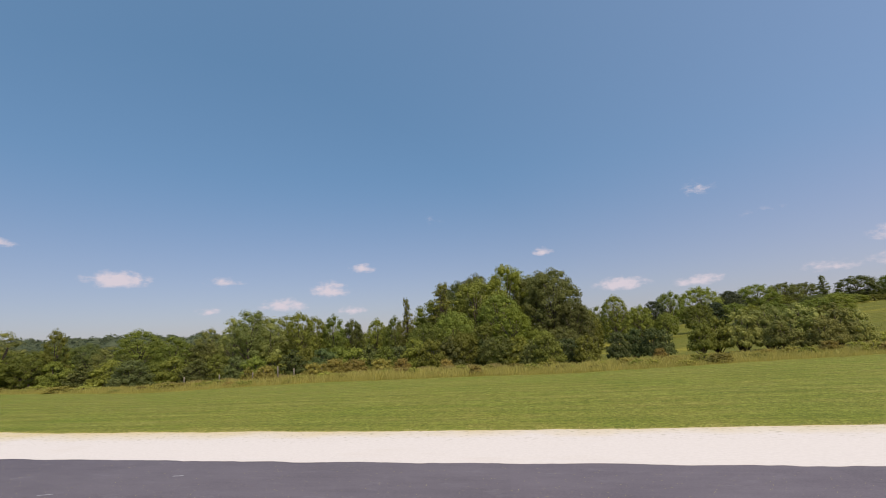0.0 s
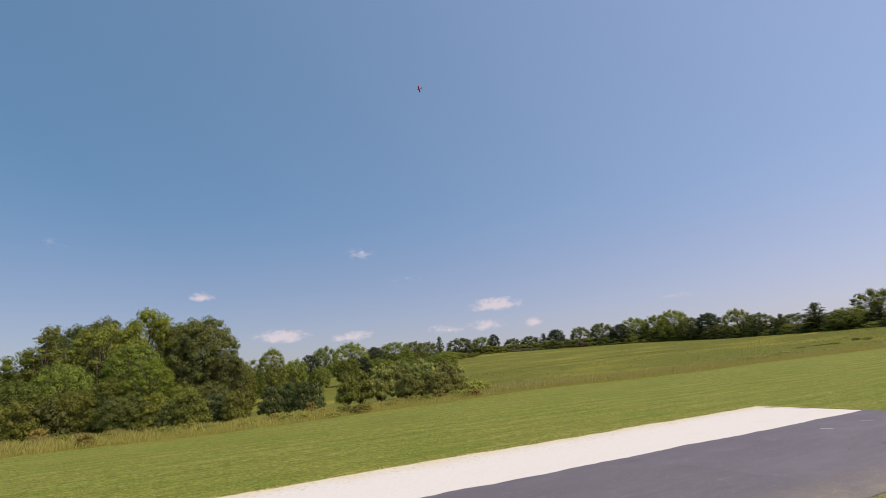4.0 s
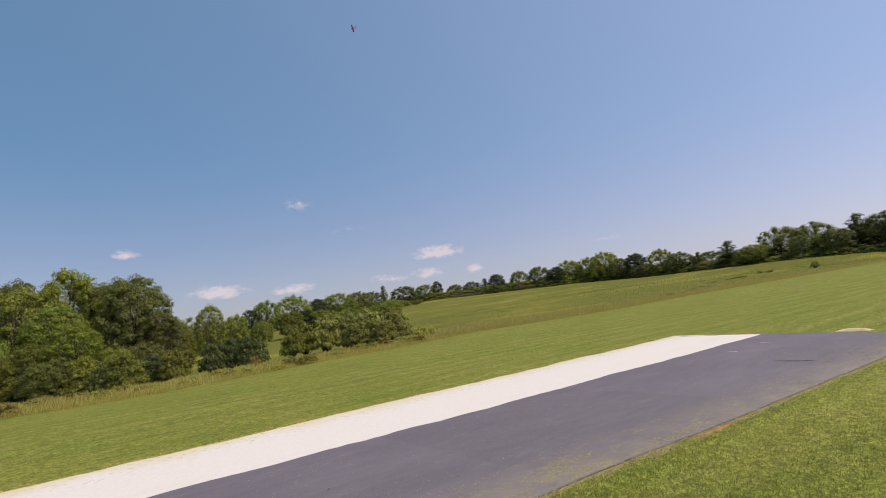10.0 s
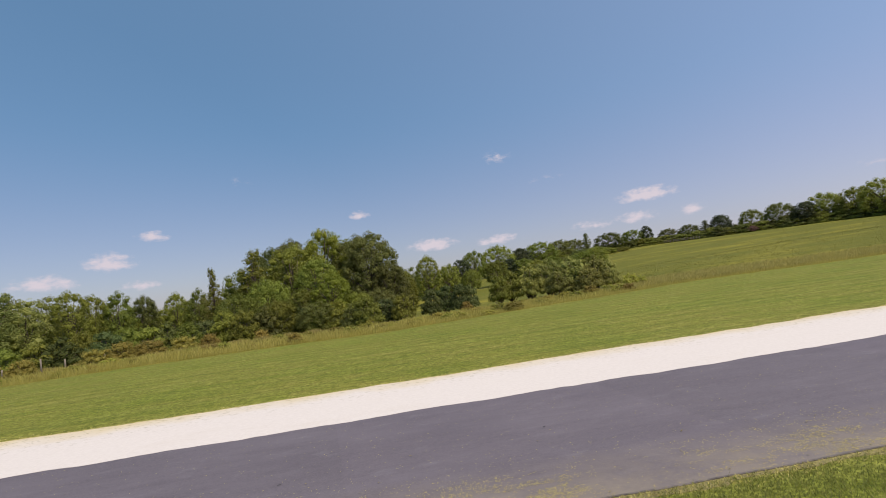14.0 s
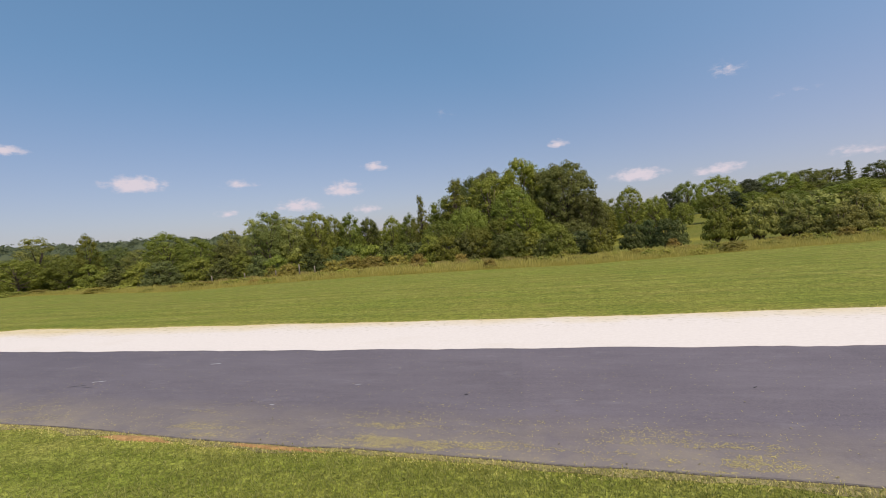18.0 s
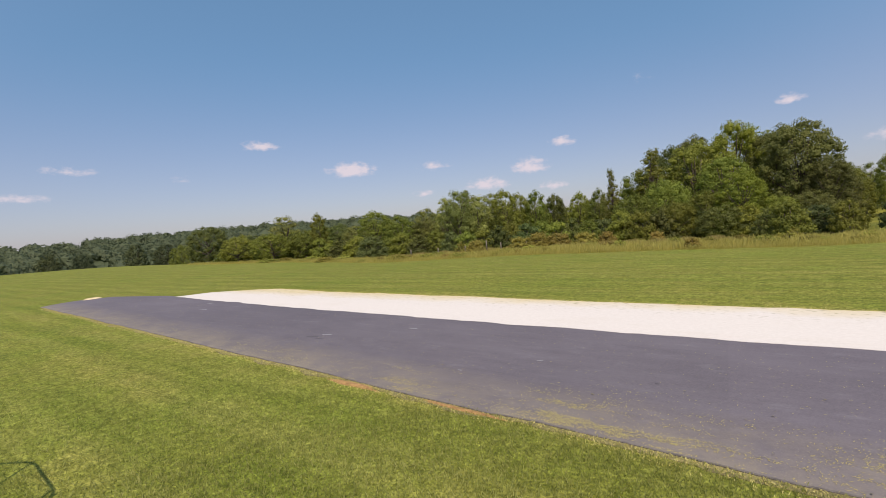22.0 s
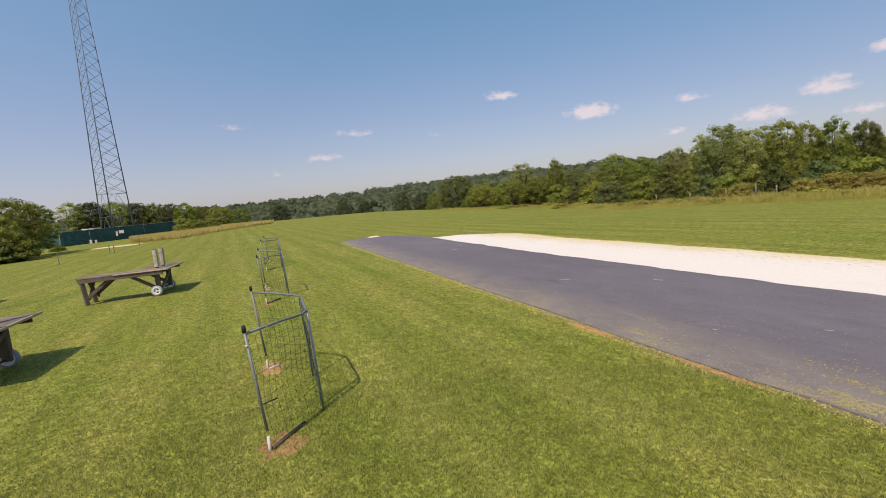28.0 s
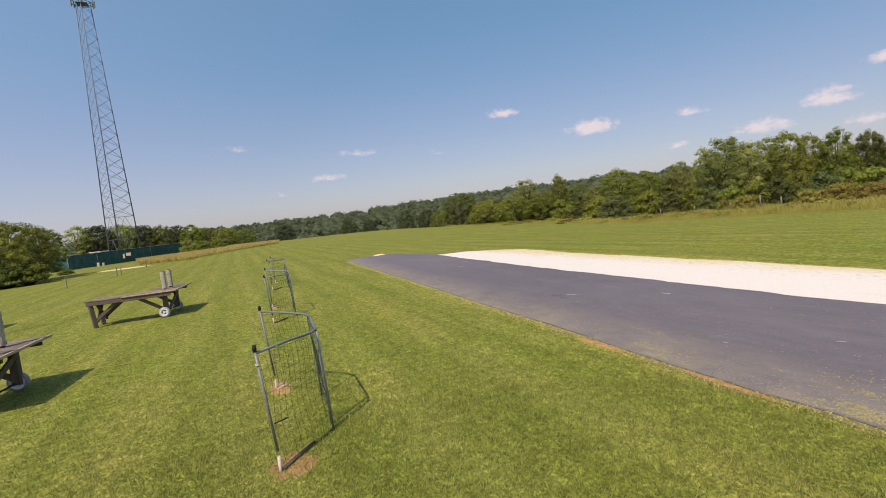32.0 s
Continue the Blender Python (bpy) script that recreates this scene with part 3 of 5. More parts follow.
def leaf_quads(centres, normals, size, rng, slim=0.62, droop=0.0):
    """Small pointed leaf sprays, one folded quad each, facing about their normals."""
    n = len(centres)
    t = rng.normal(size=(n, 3))
    t[:, 2] -= droop
    t -= normals * (t * normals).sum(1, keepdims=True)
    t /= np.linalg.norm(t, axis=1, keepdims=True) + 1e-9
    b = np.cross(normals, t)
    s = (size * rng.uniform(0.65, 1.25, n))[:, None]
    fold = normals * s * 0.18
    verts = np.stack([centres + t * s, centres + b * s * slim - fold, centres - t * s * 0.8, centres - b * s * slim - fold], 1)
    return verts.reshape(-1, 3), np.arange(4 * n).reshape(n, 4)


def lobes_to_leaves(lobes, density, size, rng, jitter=0.36, knots=15, slim=0.62, droop=0.0, loose=1.0):
    """Leaf sprays on small rounded clumps that cover each lobe of a crown."""
    pts, nor = [], []
    for (cx, cy, cz, a, b, c) in lobes:
        n = max(10, int(density * (a * b + a * c + b * c) * 4.2))
        d = rng.normal(size=(knots, 3))
        d /= np.linalg.norm(d, axis=1, keepdims=True)
        d[:, 2] = np.where(d[:, 2] < -0.35, -d[:, 2], d[:, 2])
        own = rng.integers(0, knots, n)
        q = (rng.uniform(0.32, 0.56, knots) * loose)[own][:, None]
        out = d[own]
        e = rng.normal(size=(n, 3)) + out * 0.8
        e /= np.linalg.norm(e, axis=1, keepdims=True)
        k = rng.uniform(0.46, 0.70, knots)[own][:, None]
        pts.append(np.array([cx, cy, cz]) + (out * k + e * q * rng.uniform(0.75, 1.06, (n, 1))) * [a, b, c])
        m = e * 0.62 + out * 0.42 + rng.normal(size=(n, 3)) * jitter + [0, 0, 0.22]
        nor.append(m / np.linalg.norm(m, axis=1, keepdims=True))
    return leaf_quads(np.concatenate(pts), np.concatenate(nor), size, rng, slim, droop)


def cores(lobes, rng, k=0.72):
    """Dense inner foliage so that the crown lets only some sky through."""
    bm = bmesh.new()
    for (cx, cy, cz, a, b, c) in lobes:
        r = bmesh.ops.create_icosphere(bm, subdivisions=1, radius=1.0)
        for v in r["verts"]:
            w = k * (0.85 + 0.3 * rng.random())
            v.co = Vector((cx + v.co.x * a * w, cy + v.co.y * b * w, cz + v.co.z * c * w))
    me = bpy.data.meshes.new("core")
    bm.to_mesh(me)
    bm.free()
    v = np.array([p.co[:] for p in me.vertices])
    f = np.array([p.vertices[:] for p in me.polygons])
    bpy.data.meshes.remove(me)
    return v, np.c_[f, f[:, 2]]


def crown_mesh(name, lobes, density, size, mat, rng, core=0.72, **kw):
    v, f = lobes_to_leaves(lobes, density, size, rng, **kw)
    if core:
        cv, cf = cores([q for q in lobes if q[3] < 1.8], rng, core)
        tri = cf[:, :3]
        # each core facet becomes a leaf-like quad of its own
        mid = cv[tri].mean(1)
        q = np.stack([cv[tri[:, 0]], cv[tri[:, 1]], cv[tri[:, 2]], (cv[tri[:, 2]] + cv[tri[:, 0]]) / 2 * 0.999 + mid * 0.001], 1).reshape(-1, 3)
        f = np.concatenate([f, len(v) + np.arange(len(q)).reshape(-1, 4)])
        v = np.concatenate([v, q])
    return raw_mesh(name, v, f, (mat,))


def trunk_mesh(h, r, limbs, rng, lean=0.03):
    bm = bmesh.new()
    pts = [(h * lean * (k / 5) ** 2 * 3, 0.05 * h * math.sin(k), h * k / 5) for k in range(6)]
    tube(pts, [r * (1.25 if k == 0 else 1 - 0.15 * k) for k in range(6)], 8, bm)
    for (x, y, z) in limbs:
        z0 = max(0.25 * h, z * 0.55)
        tube([(0, 0, z0), (x * 0.45, y * 0.45, (z0 + z) / 2 + 0.1), (x * 0.9, y * 0.9, z)], [r * 0.45, r * 0.3, r * 0.1], 6, bm)
    return bm


def make_tree(name, label, mat, rng, h=10.0, spread=3.6, base=0.5, n=44, density=22.0, size=0.092, core=0.46, flat=0.8, group="", lobe=(0.17, 0.36), **kw):
    """A broad-leaved tree: crown of uneven lobes round a tapered trunk."""
    lobes, limbs = [], []
    zc = base + (h - base) * 0.40
    for i in range(n):
        u = (i + 0.5) / n
        c = 1 - 1.88 * u ** 1.12                       # height on the dome, from its top downwards
        a = i * 2.4 + rng.uniform(-0.4, 0.4)
        s = spread * rng.uniform(*lobe)
        w = max(0.0, 1 - c * c) ** 0.42 * (spread - s * 0.85) * rng.uniform(0.88, 1.04)
        z = zc + (c * (h - zc - s * flat) if c > 0 else c * (zc - base) * 0.95) * (rng.uniform(0.9, 1.0) if i else 1.0)
        lobes.append((w * math.cos(a), w * math.sin(a), z, s, s, s * flat))
        if i % 3 == 1:
            limbs.append((w * math.cos(a), w * math.sin(a), z))
    if core > 0.4:
        lobes.append((0, 0, zc + (h - zc) * 0.15, spread * 0.80, spread * 0.80, (h - base) * 0.42))
    t = thing(name, label, "tree", group=group)
    part("trunk", trunk_mesh(h * 0.8, h * 0.022, limbs, rng), BARK, t)
    part("crown", crown_mesh("crown", lobes, density, size, mat, rng, core, **kw), mat, t)
    t["height"], t["spread"] = h, spread
    return t


def make_conifer(name, label, mat, rng, h=10.0, spread=3.0, group=""):
    """A tree with flat layered boughs and gaps between them."""
    lobes, limbs = [], []
    for i in range(76):
        u = i / 75
        z = h * (0.06 + 0.90 * u)
        wide = spread * (1 - 0.70 * u ** 1.5)
        a = i * 2.4
        rr = wide * rng.uniform(0.12, 0.74)
        s = max(0.6, wide * rng.uniform(0.32, 0.52))
        lobes.append((rr * math.cos(a), rr * math.sin(a), z + rng.uniform(-0.2, 0.2), s, s, rng.uniform(0.28, 0.5)))
        if i % 2:
            limbs.append((rr * math.cos(a), rr * math.sin(a), z))
    lobes.append((0, 0, h - 0.5, 0.5, 0.5, 0.7))
    t = thing(name, label, "tree", group=group)
    part("trunk", trunk_mesh(h * 0.95, h * 0.02, limbs, rng, 0.0), BARK, t)
    part("crown", crown_mesh("crown", lobes, 20.0, 0.10, mat, rng, 0.4, slim=0.45, knots=9), mat, t)
    t["height"], t["spread"] = h, spread
    return t


def make_shrub(name, label, mat, rng, h=3.0, spread=2.0, n=22, size=0.088, density=22.0, group="", slim=0.55, droop=0.0, flat=0.8):
    lobes, limbs = [], []
    for i in range(n):
        a, u = i * 2.4, (i + 0.5) / n
        rr = spread * math.sqrt(u) * 0.72
        s = spread * rng.uniform(0.20, 0.34)
        z = max(s * 0.5, (h - s * flat) * (1 - 0.6 * u * u) * (rng.uniform(0.55, 1.0) if i else 1.0))
        lobes.append((rr * math.cos(a), rr * math.sin(a), z, s, s, s * flat))
        if z > 1.0:
            lobes.append((rr * math.cos(a) * 1.05, rr * math.sin(a) * 1.05, z * 0.45, s * 1.2, s * 1.2, z * 0.34))
        limbs.append((rr * math.cos(a), rr * math.sin(a), z))
    t = thing(name, label, "shrub", group=group)
    bm = bmesh.new()
    for (x, y, z) in limbs:
        tube([(x * 0.1, y * 0.1, -0.1), (x * 0.5, y * 0.5, z * 0.55), (x, y, z)], [0.05, 0.035, 0.012], 5, bm)
    part("stem", bm, BARK, t)
    part("foliage", crown_mesh("foliage", lobes, density, size, mat, rng, 0.48, slim=slim, droop=droop), mat, t)
    t["height"], t["spread"] = h, spread
    return t


BELT = "trees along the field edge"
KINDS = {
    "mid": make_tree("tree", "full green broad-leaved tree in the field-edge belt", LEAF_MID, RNG, n=80, lobe=(0.14, 0.26), group=BELT),
    "mid2": make_tree("tree", "rounded leafy green tree behind the tall grass", LEAF_MID, RNG, spread=3.2, n=38, flat=0.9, group=BELT),
    "dark": make_tree("tree", "dense dark green oak-like tree with domed crown", LEAF_DARK, RNG, spread=4.2, n=96, lobe=(0.13, 0.23), base=0.2, density=29, group=BELT),
    "light": make_tree("tree", "bright yellow-green leafy tree in full sun", LEAF_LIGHT, RNG, spread=3.8, n=86, lobe=(0.13, 0.25), base=0.2, density=27, group=BELT),
    "pale": make_tree("tree", "olive green tree with loose crown", LEAF_PALE, RNG, spread=3.2, n=40, group=BELT),
    "airy": make_tree("tree", "slender open-crowned tree with sky between its boughs", LEAF_PALE, RNG, spread=2.6, n=30, density=24, size=0.095, core=0.42, group=BELT, loose=1.05),
    "wmid": make_tree("tree", "broad spreading green tree in the field-edge belt", LEAF_MID, RNG, spread=6.4, n=64, density=9.0, size=0.135, flat=0.75, lobe=(0.13, 0.27), group=BELT),
    "wdark": make_tree("tree", "broad dark green tree with wide domed crown", LEAF_DARK, RNG, spread=6.4, n=64, density=9.0, size=0.135, flat=0.75, lobe=(0.13, 0.27), group=BELT),
    "fmid": make_tree("tree", "full green tree on the far hill, dulled by painted haze", LEAF_HILL_HAZED, RNG, density=8.0, size=0.185, group="trees on the hill"),
    "fdark": make_tree("tree", "dark green tree on the far hill, dulled by painted haze", LEAF_HILL_DARK_HAZED, RNG, spread=4.2, n=50, base=0.2, density=8.0, size=0.185, group="trees on the hill"),
    "plume": make_conifer("tree", "tall olive green tree with ragged flat boughs", LEAF_MID, RNG, spread=3.4, group=BELT),
    "layer": make_conifer("tree", "tall tree with flat layered boughs", LEAF_DARK, RNG, group=BELT),
}
SHRUBS = {
    "blue": make_shrub("shrub", "blue-green upright leafy shrub by the tall grass", LEAF_BLUE, RNG, group="shrubs on the bank"),
    "bright": make_shrub("shrub", "green bushy shrub by the tall grass", LEAF_MID, RNG, group="shrubs on the bank"),
    "sumac": make_shrub("shrub", "pale green shrub with drooping pinnate leaves", LEAF_SUMAC, RNG, size=0.135, density=19, slim=0.3, droop=0.8, group="shrubs on the bank"),
    "under": make_shrub("shrub", "dense green undergrowth shrub below the trees", LEAF_MID, RNG, size=0.095, density=19, group="undergrowth"),
    "under2": make_shrub("shrub", "dark green undergrowth shrub below the trees", LEAF_DARK, RNG, size=0.095, density=19, group="undergrowth"),
    "rust": make_shrub("shrub", "rusty orange and green weedy bush in tall grass", LEAF_RUST, RNG, h=1.6, spread=1.5, size=0.05, density=34, n=34, group="rusty bushes"),
    "weed": make_shrub("shrub", "low yellow-green weedy bush in tall grass", LEAF_WEED, RNG, h=1.3, spread=1.2, size=0.06, density=26, group="meadow weeds"),
    "pink": make_shrub("shrub", "rounded pinkish ornamental tree near a far house", LEAF_PINK, RNG, h=5, spread=3.6, size=0.35, density=2.5),
}
WIDER = {"mid": "wmid", "mid2": "wmid", "light": "wmid", "pale": "wmid", "dark": "wdark"}
# far trees swap to leaf colours with the haze mixed in
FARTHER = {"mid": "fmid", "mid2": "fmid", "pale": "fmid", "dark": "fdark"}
USED = set()


def plant(table, kind, az, r, top_el=None, width=None, height=None, tilt=0.0):
    """Sets a plant at a bearing and range; its top reaches the elevation, its half width is in degrees."""
    x, y, z = on_ground(az, r)
    src = table[kind]
    h = height or EYE + r * math.tan(radians(top_el)) - z
    sz = h / src["height"]
    half = r * math.tan(radians(width)) if width else src["spread"] * sz
    sx = half / src["spread"]
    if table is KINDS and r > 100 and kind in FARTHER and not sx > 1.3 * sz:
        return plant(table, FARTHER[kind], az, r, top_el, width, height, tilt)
    if table is KINDS and sx > 1.3 * sz and kind in WIDER:
        return plant(table, WIDER[kind], az, r, top_el, width, height, tilt)
    m = pose(x, y, z - 0.05, 0, tilt, (az * 47 + r * 13) % 360) @ Matrix.Diagonal((sx, sx, sz, 1))
    if kind not in USED:
        USED.add(kind)
        src.matrix_world = m
        return src
    ob = copy_thing(src, Matrix())
    ob.matrix_basis = m
    return ob


# the belt behind the tall grass: kind, bearing, range, elevation of the top, half width
TREES = [
    ("dark", -63.9, 84, 2.40, 2.6), ("airy", -55.9, 72, 3.05, 2.0), ("mid2", -52.1, 66, 3.15, 1.3), ("mid", -45.6, 66, 2.95, 2.6),
    ("mid2", -42.6, 64, 2.2, 2.0), ("airy", -35.3, 62, 4.25, 2.4), ("pale", -33.2, 63, 3.3, 2.6), ("mid", -30.0, 64, 3.9, 2.2), ("mid2", -26.3, 66, 3.4, 1.9),
    ("mid", -21.2, 70, 3.05, 1.5), ("pale", -36.8, 63, 3.5, 2.0), ("mid2", -34.4, 66, 4.0, 2.0), ("pale", -31.6, 66, 3.6, 2.0), ("mid", -28.2, 66, 3.3, 1.8), ("dark", -24.0, 70, 2.9, 1.6), ("mid2", -19.2, 68, 3.2, 1.5), ("pale", -39.4, 66, 2.6, 1.8),
    ("dark", -0.3, 60, 7.85, 4.0), ("dark", 1.9, 57, 3.9, 2.6), ("dark", -2.0, 64, 7.6, 3.8), ("light", -5.6, 63, 8.65, 3.4), ("mid", -6.6, 57, 5.4, 3.2), ("mid2", -4.3, 66, 8.0, 3.4),
    ("mid", -9.2, 61, 7.2, 3.6), ("dark", -9.2, 67, 7.85, 3.2), ("dark", -11.6, 68, 7.0, 2.8), ("plume", -13.4, 60, 6.75, 3.3), ("mid2", -14.6, 63, 4.9, 3.0),
    ("plume", -17.6, 60, 5.1, 1.5), ("mid2", -12.2, 56, 3.6, 3.2), ("light", -5.1, 50, 3.5, 2.7), ("light", -8.2, 51, 1.9, 2.8), ("dark", -6.8, 48, .2, 2.8), ("mid", -2.2, 51, .8, 2.4),
    ("mid2", -15.2, 53, 2.1, 2.9), ("mid", -11.4, 50, 1.0, 2.4), ("dark", .6, 52, .9, 2.6), ("mid", 3.6, 70, 2.4, 1.7),
    ("mid", 6.5, 92, 4.1, 1.7), ("pale", 4.3, 96, 2.9, 1.8), ("pale", 9.0, 105, 2.7, 1.7), ("mid2", 10.6, 112, 3.0, 1.5), ("pale", 12.2, 150, 3.9, 1.7),
    ("mid", 15.2, 160, 4.15, 2.3), ("dark", 17.9, 165, 3.45, 1.5), ("mid2", 20.2, 180, 3.85, 2.2), ("dark", 22.6, 190, 3.6, 1.8),
    ("layer", 25.6, 205, 3.65, .9), ("dark", 24.2, 212, 3.3, 1.6), ("dark", 28.0, 215, 3.35, 1.9), ("mid2", 30.6, 225, 3.25, 1.5), ("pale", 32.1, 226, 3.45, .8),
    ("dark", 34.3, 230, 2.8, 1.2), ("dark", 36.3, 230, 2.9, 1.3), ("layer", 37.9, 228, 3.0, 1.0), ("dark", 39.3, 228, 3.4, 1.2), ("mid", 42.0, 240, 3.45, 1.3),
    ("dark", 44.4, 226, 3.65, 1.6), ("dark", 46.4, 222, 3.3, 1.2), ("mid2", 47.9, 226, 3.9, 1.8), ("mid", 50.2, 222, 3.9, 1.8), ("mid2", 51.9, 214, 4.3, 1.9), ("dark", 53.4, 208, 3.3, 1.4),
    ("dark", 55.2, 206, 3.55, 1.5), ("mid2", 57.8, 196, 3.65, 1.6), ("dark", 59.6, 190, 3.0, 1.7), ("layer", 61.4, 180, 2.6, 1.0), ("layer", 64.2, 168, 3.3, 1.8),
    ("pale", 66.4, 160, 2.6, 1.8), ("mid", 68.8, 176, 4.0, 2.4), ("dark", 71.4, 172, 3.9, 2.2), ("layer", 74.6, 156, 3.9, 1.8), ("dark", 72.9, 152, 2.9, 1.7),
    ("dark", 76.4, 156, 3.8, 2.0), ("layer", 77.8, 160, 3.7, 1.8), ("dark", 79.2, 164, 3.5, 1.8), ("airy", 80.9, 156, 7.9, 2.3), ("pale", 82.0, 160, 6.4, 1.8), ("mid", 83.4, 162, 7.2, 2.4), ("layer", 85.6, 165, 7.4, 2.4),
    ("dark", 82.0, 160, 3.6, 2.4), ("dark", 85.5, 162, 3.4, 2.4), ("dark", 88.5, 165, 5.0, 3.0), ("mid", 91.5, 165, 5.0, 3.0),
]
for k, az, r, el, w in TREES:
    plant(KINDS, k, az, r, el + float(np.interp(az, [-42, -37, -25, -22, 20, 26, 44, 76, 80], [0.0, 0.42, 0.38, 0.1, 0.0, 0.4, 0.4, 0.35, 0.0])), w)

# lower trees that close the belt
FILL_AZ = [-61, -50, -40, -30, -22, -15, -8, 2, 8, 14, 22, 30]
FILL_EL = [1.1, 1.8, 1.7, 2.5, 1.9, 3.2, 5.2, 3.6, 1.8, 2.3, 2.9, 2.2]
az, i = -61.0, 0
while az < 29:
    el = float(np.interp(az, FILL_AZ, FILL_EL)) * RNG.uniform(0.72, 1.08)
    r = (72 if az < 4 else 110 if az < 12 else 185) + RNG.uniform(-6, 12)
    plant(KINDS, ("mid", "dark", "pale", "mid2", "light")[i % 5 if az < 2 else i % 4], az, r, el, RNG.uniform(1.7, 2.6) * (1 if az < 4 else 0.7))
    az += RNG.uniform(1.5, 2.3)
    i += 1
az = 4.5
while az < 27:
    if not 12.0 < az < 13.6:
        plant(KINDS, ("mid", "pale", "mid2", "dark")[i % 4], az, 118 + RNG.uniform(-8, 14), RNG.uniform(.9, 1.9) + (0.7 if az > 14 else 0.0), RNG.uniform(1.3, 1.9))
    az += RNG.uniform(1.3, 2.0)
    i += 1
az = 23.0
while az < 90:
    rc = float(R_CREST(az))
    plant(KINDS, ("dark", "mid2", "dark", "layer")[i % 4], az, rc + RNG.uniform(3, 12), float(np.interp(az, [23, 30, 45, 52, 60, 70, 90], [2.6, 2.1, 2.8, 3.3, 2.7, 3.3, 3.6])) * RNG.uniform(0.8, 1.1), RNG.uniform(1.2, 2.2))
    az += RNG.uniform(1.5, 2.2)
    i += 1

az = 12.0
while az < 90:
    plant(SHRUBS, ("under2", "under")[i % 2], az, float(R_CREST(az)) + RNG.uniform(1, 3), height=RNG.uniform(3.0, 4.8) * float(R_CREST(az)) / 190, width=RNG.uniform(1.0, 1.6)).location.z -= 0.9
    az += RNG.uniform(0.6, 0.9)
    i += 1

# undergrowth in front of the belt
az = -62.0
while az < 4:
    if not -0.2 < az < 0:
        r = float(np.interp(az, [-62, -46, -20, 4], [80, 58, 49, 46])) + RNG.uniform(-2, 4)
        plant(SHRUBS, ("under", "under2", "under", "blue", "bright")[i % 5], az, r, float(np.interp(az, [-62, -40, -20, -10, 4], [-.4, 0.0, .3, .2, -.2])) + RNG.uniform(-.5, .5), RNG.uniform(1.7, 2.6))
    az += RNG.uniform(1.5, 2.2)
    i += 1

for k, az, r, el, w in [
    ("blue", 6.4, 45, .1, 1.5), ("blue", 8.2, 46, .35, 1.7), ("blue", 10.0, 45, .3, 1.6), ("blue", 11.2, 45, 0.0, 1.2),
    ("bright", 14.7, 43, .75, 1.6), ("bright", 16.2, 44, 1.0, 1.8), ("sumac", 18.4, 44, 1.5, 2.3), ("sumac", 20.8, 45, 1.85, 2.6),
    ("sumac", 23.4, 44, 1.75, 2.6), ("sumac", 25.8, 44, 1.5, 2.3), ("sumac", 27.5, 44, .9, 1.6), ("sumac", 22.0, 42, .6, 2.0), ("sumac", 25.0, 42, .4, 2.0), ("weed", 29.6, 42, -1.0, 1.2), ("weed", 30.8, 43, -1.4, .8),
    ("rust", -28.4, 41, -1.5, 1.7), ("rust", -26.2, 41, -1.15, 2.1), ("rust", -24.0, 41, -1.4, 2.2), ("weed", -35.4, 44, -1.5, 1.0), ("rust", -33.6, 43, -1.5, 1.5), ("rust", -20.8, 40, -1.5, 1.9), ("rust", -18.4, 40, -1.6, 1.4), ("rust", -13.2, 40, -2.0, 1.1), ("rust", 10.6, 41, -2.0, .9),
    ("weed", 58.1, 68, -0.87, 0.72), ("weed", 57.5, 67, -1.07, 0.56), ("weed", 60.3, 78, -0.72, 0.80), ("weed", 62.4, 92, -0.27, 0.64), ("weed", 64.3, 98, -0.12, 0.88), ("weed", 64.9, 99, -0.07, 0.80), ("weed", 63.6, 96, -0.22, 0.64),
    ("weed", 66.6, 106, 0.23, 0.56), ("weed", 67.4, 107, 0.18, 0.48), ("weed", 71.0, 112, 0.58, 0.48), ("weed", 61.2, 84, -0.57, 0.64), ("rust", 59.4, 72, -.95, .5), ("rust", 62.0, 82, -.7, .5),
    ("pink", 42.0, 219, 2.15, .7), ("weed", -1.0, 37, -2.4, .8), ("weed", 3.4, 38, -2.1, .8),
]:
    plant(SHRUBS, k, az, r, el, w)

# leafy weeds among the tall grass
az = -58.0
while az < 30:
    r = float(R_EDGE(az)) * 0.93 + RNG.uniform(0, 6)
    plant(SHRUBS, ("weed", "weed", "rust")[i % 3], az, r, height=RNG.uniform(0.3, 0.75), width=RNG.uniform(0.7, 1.7))
    az += RNG.uniform(0.8, 2.2)
    i += 1

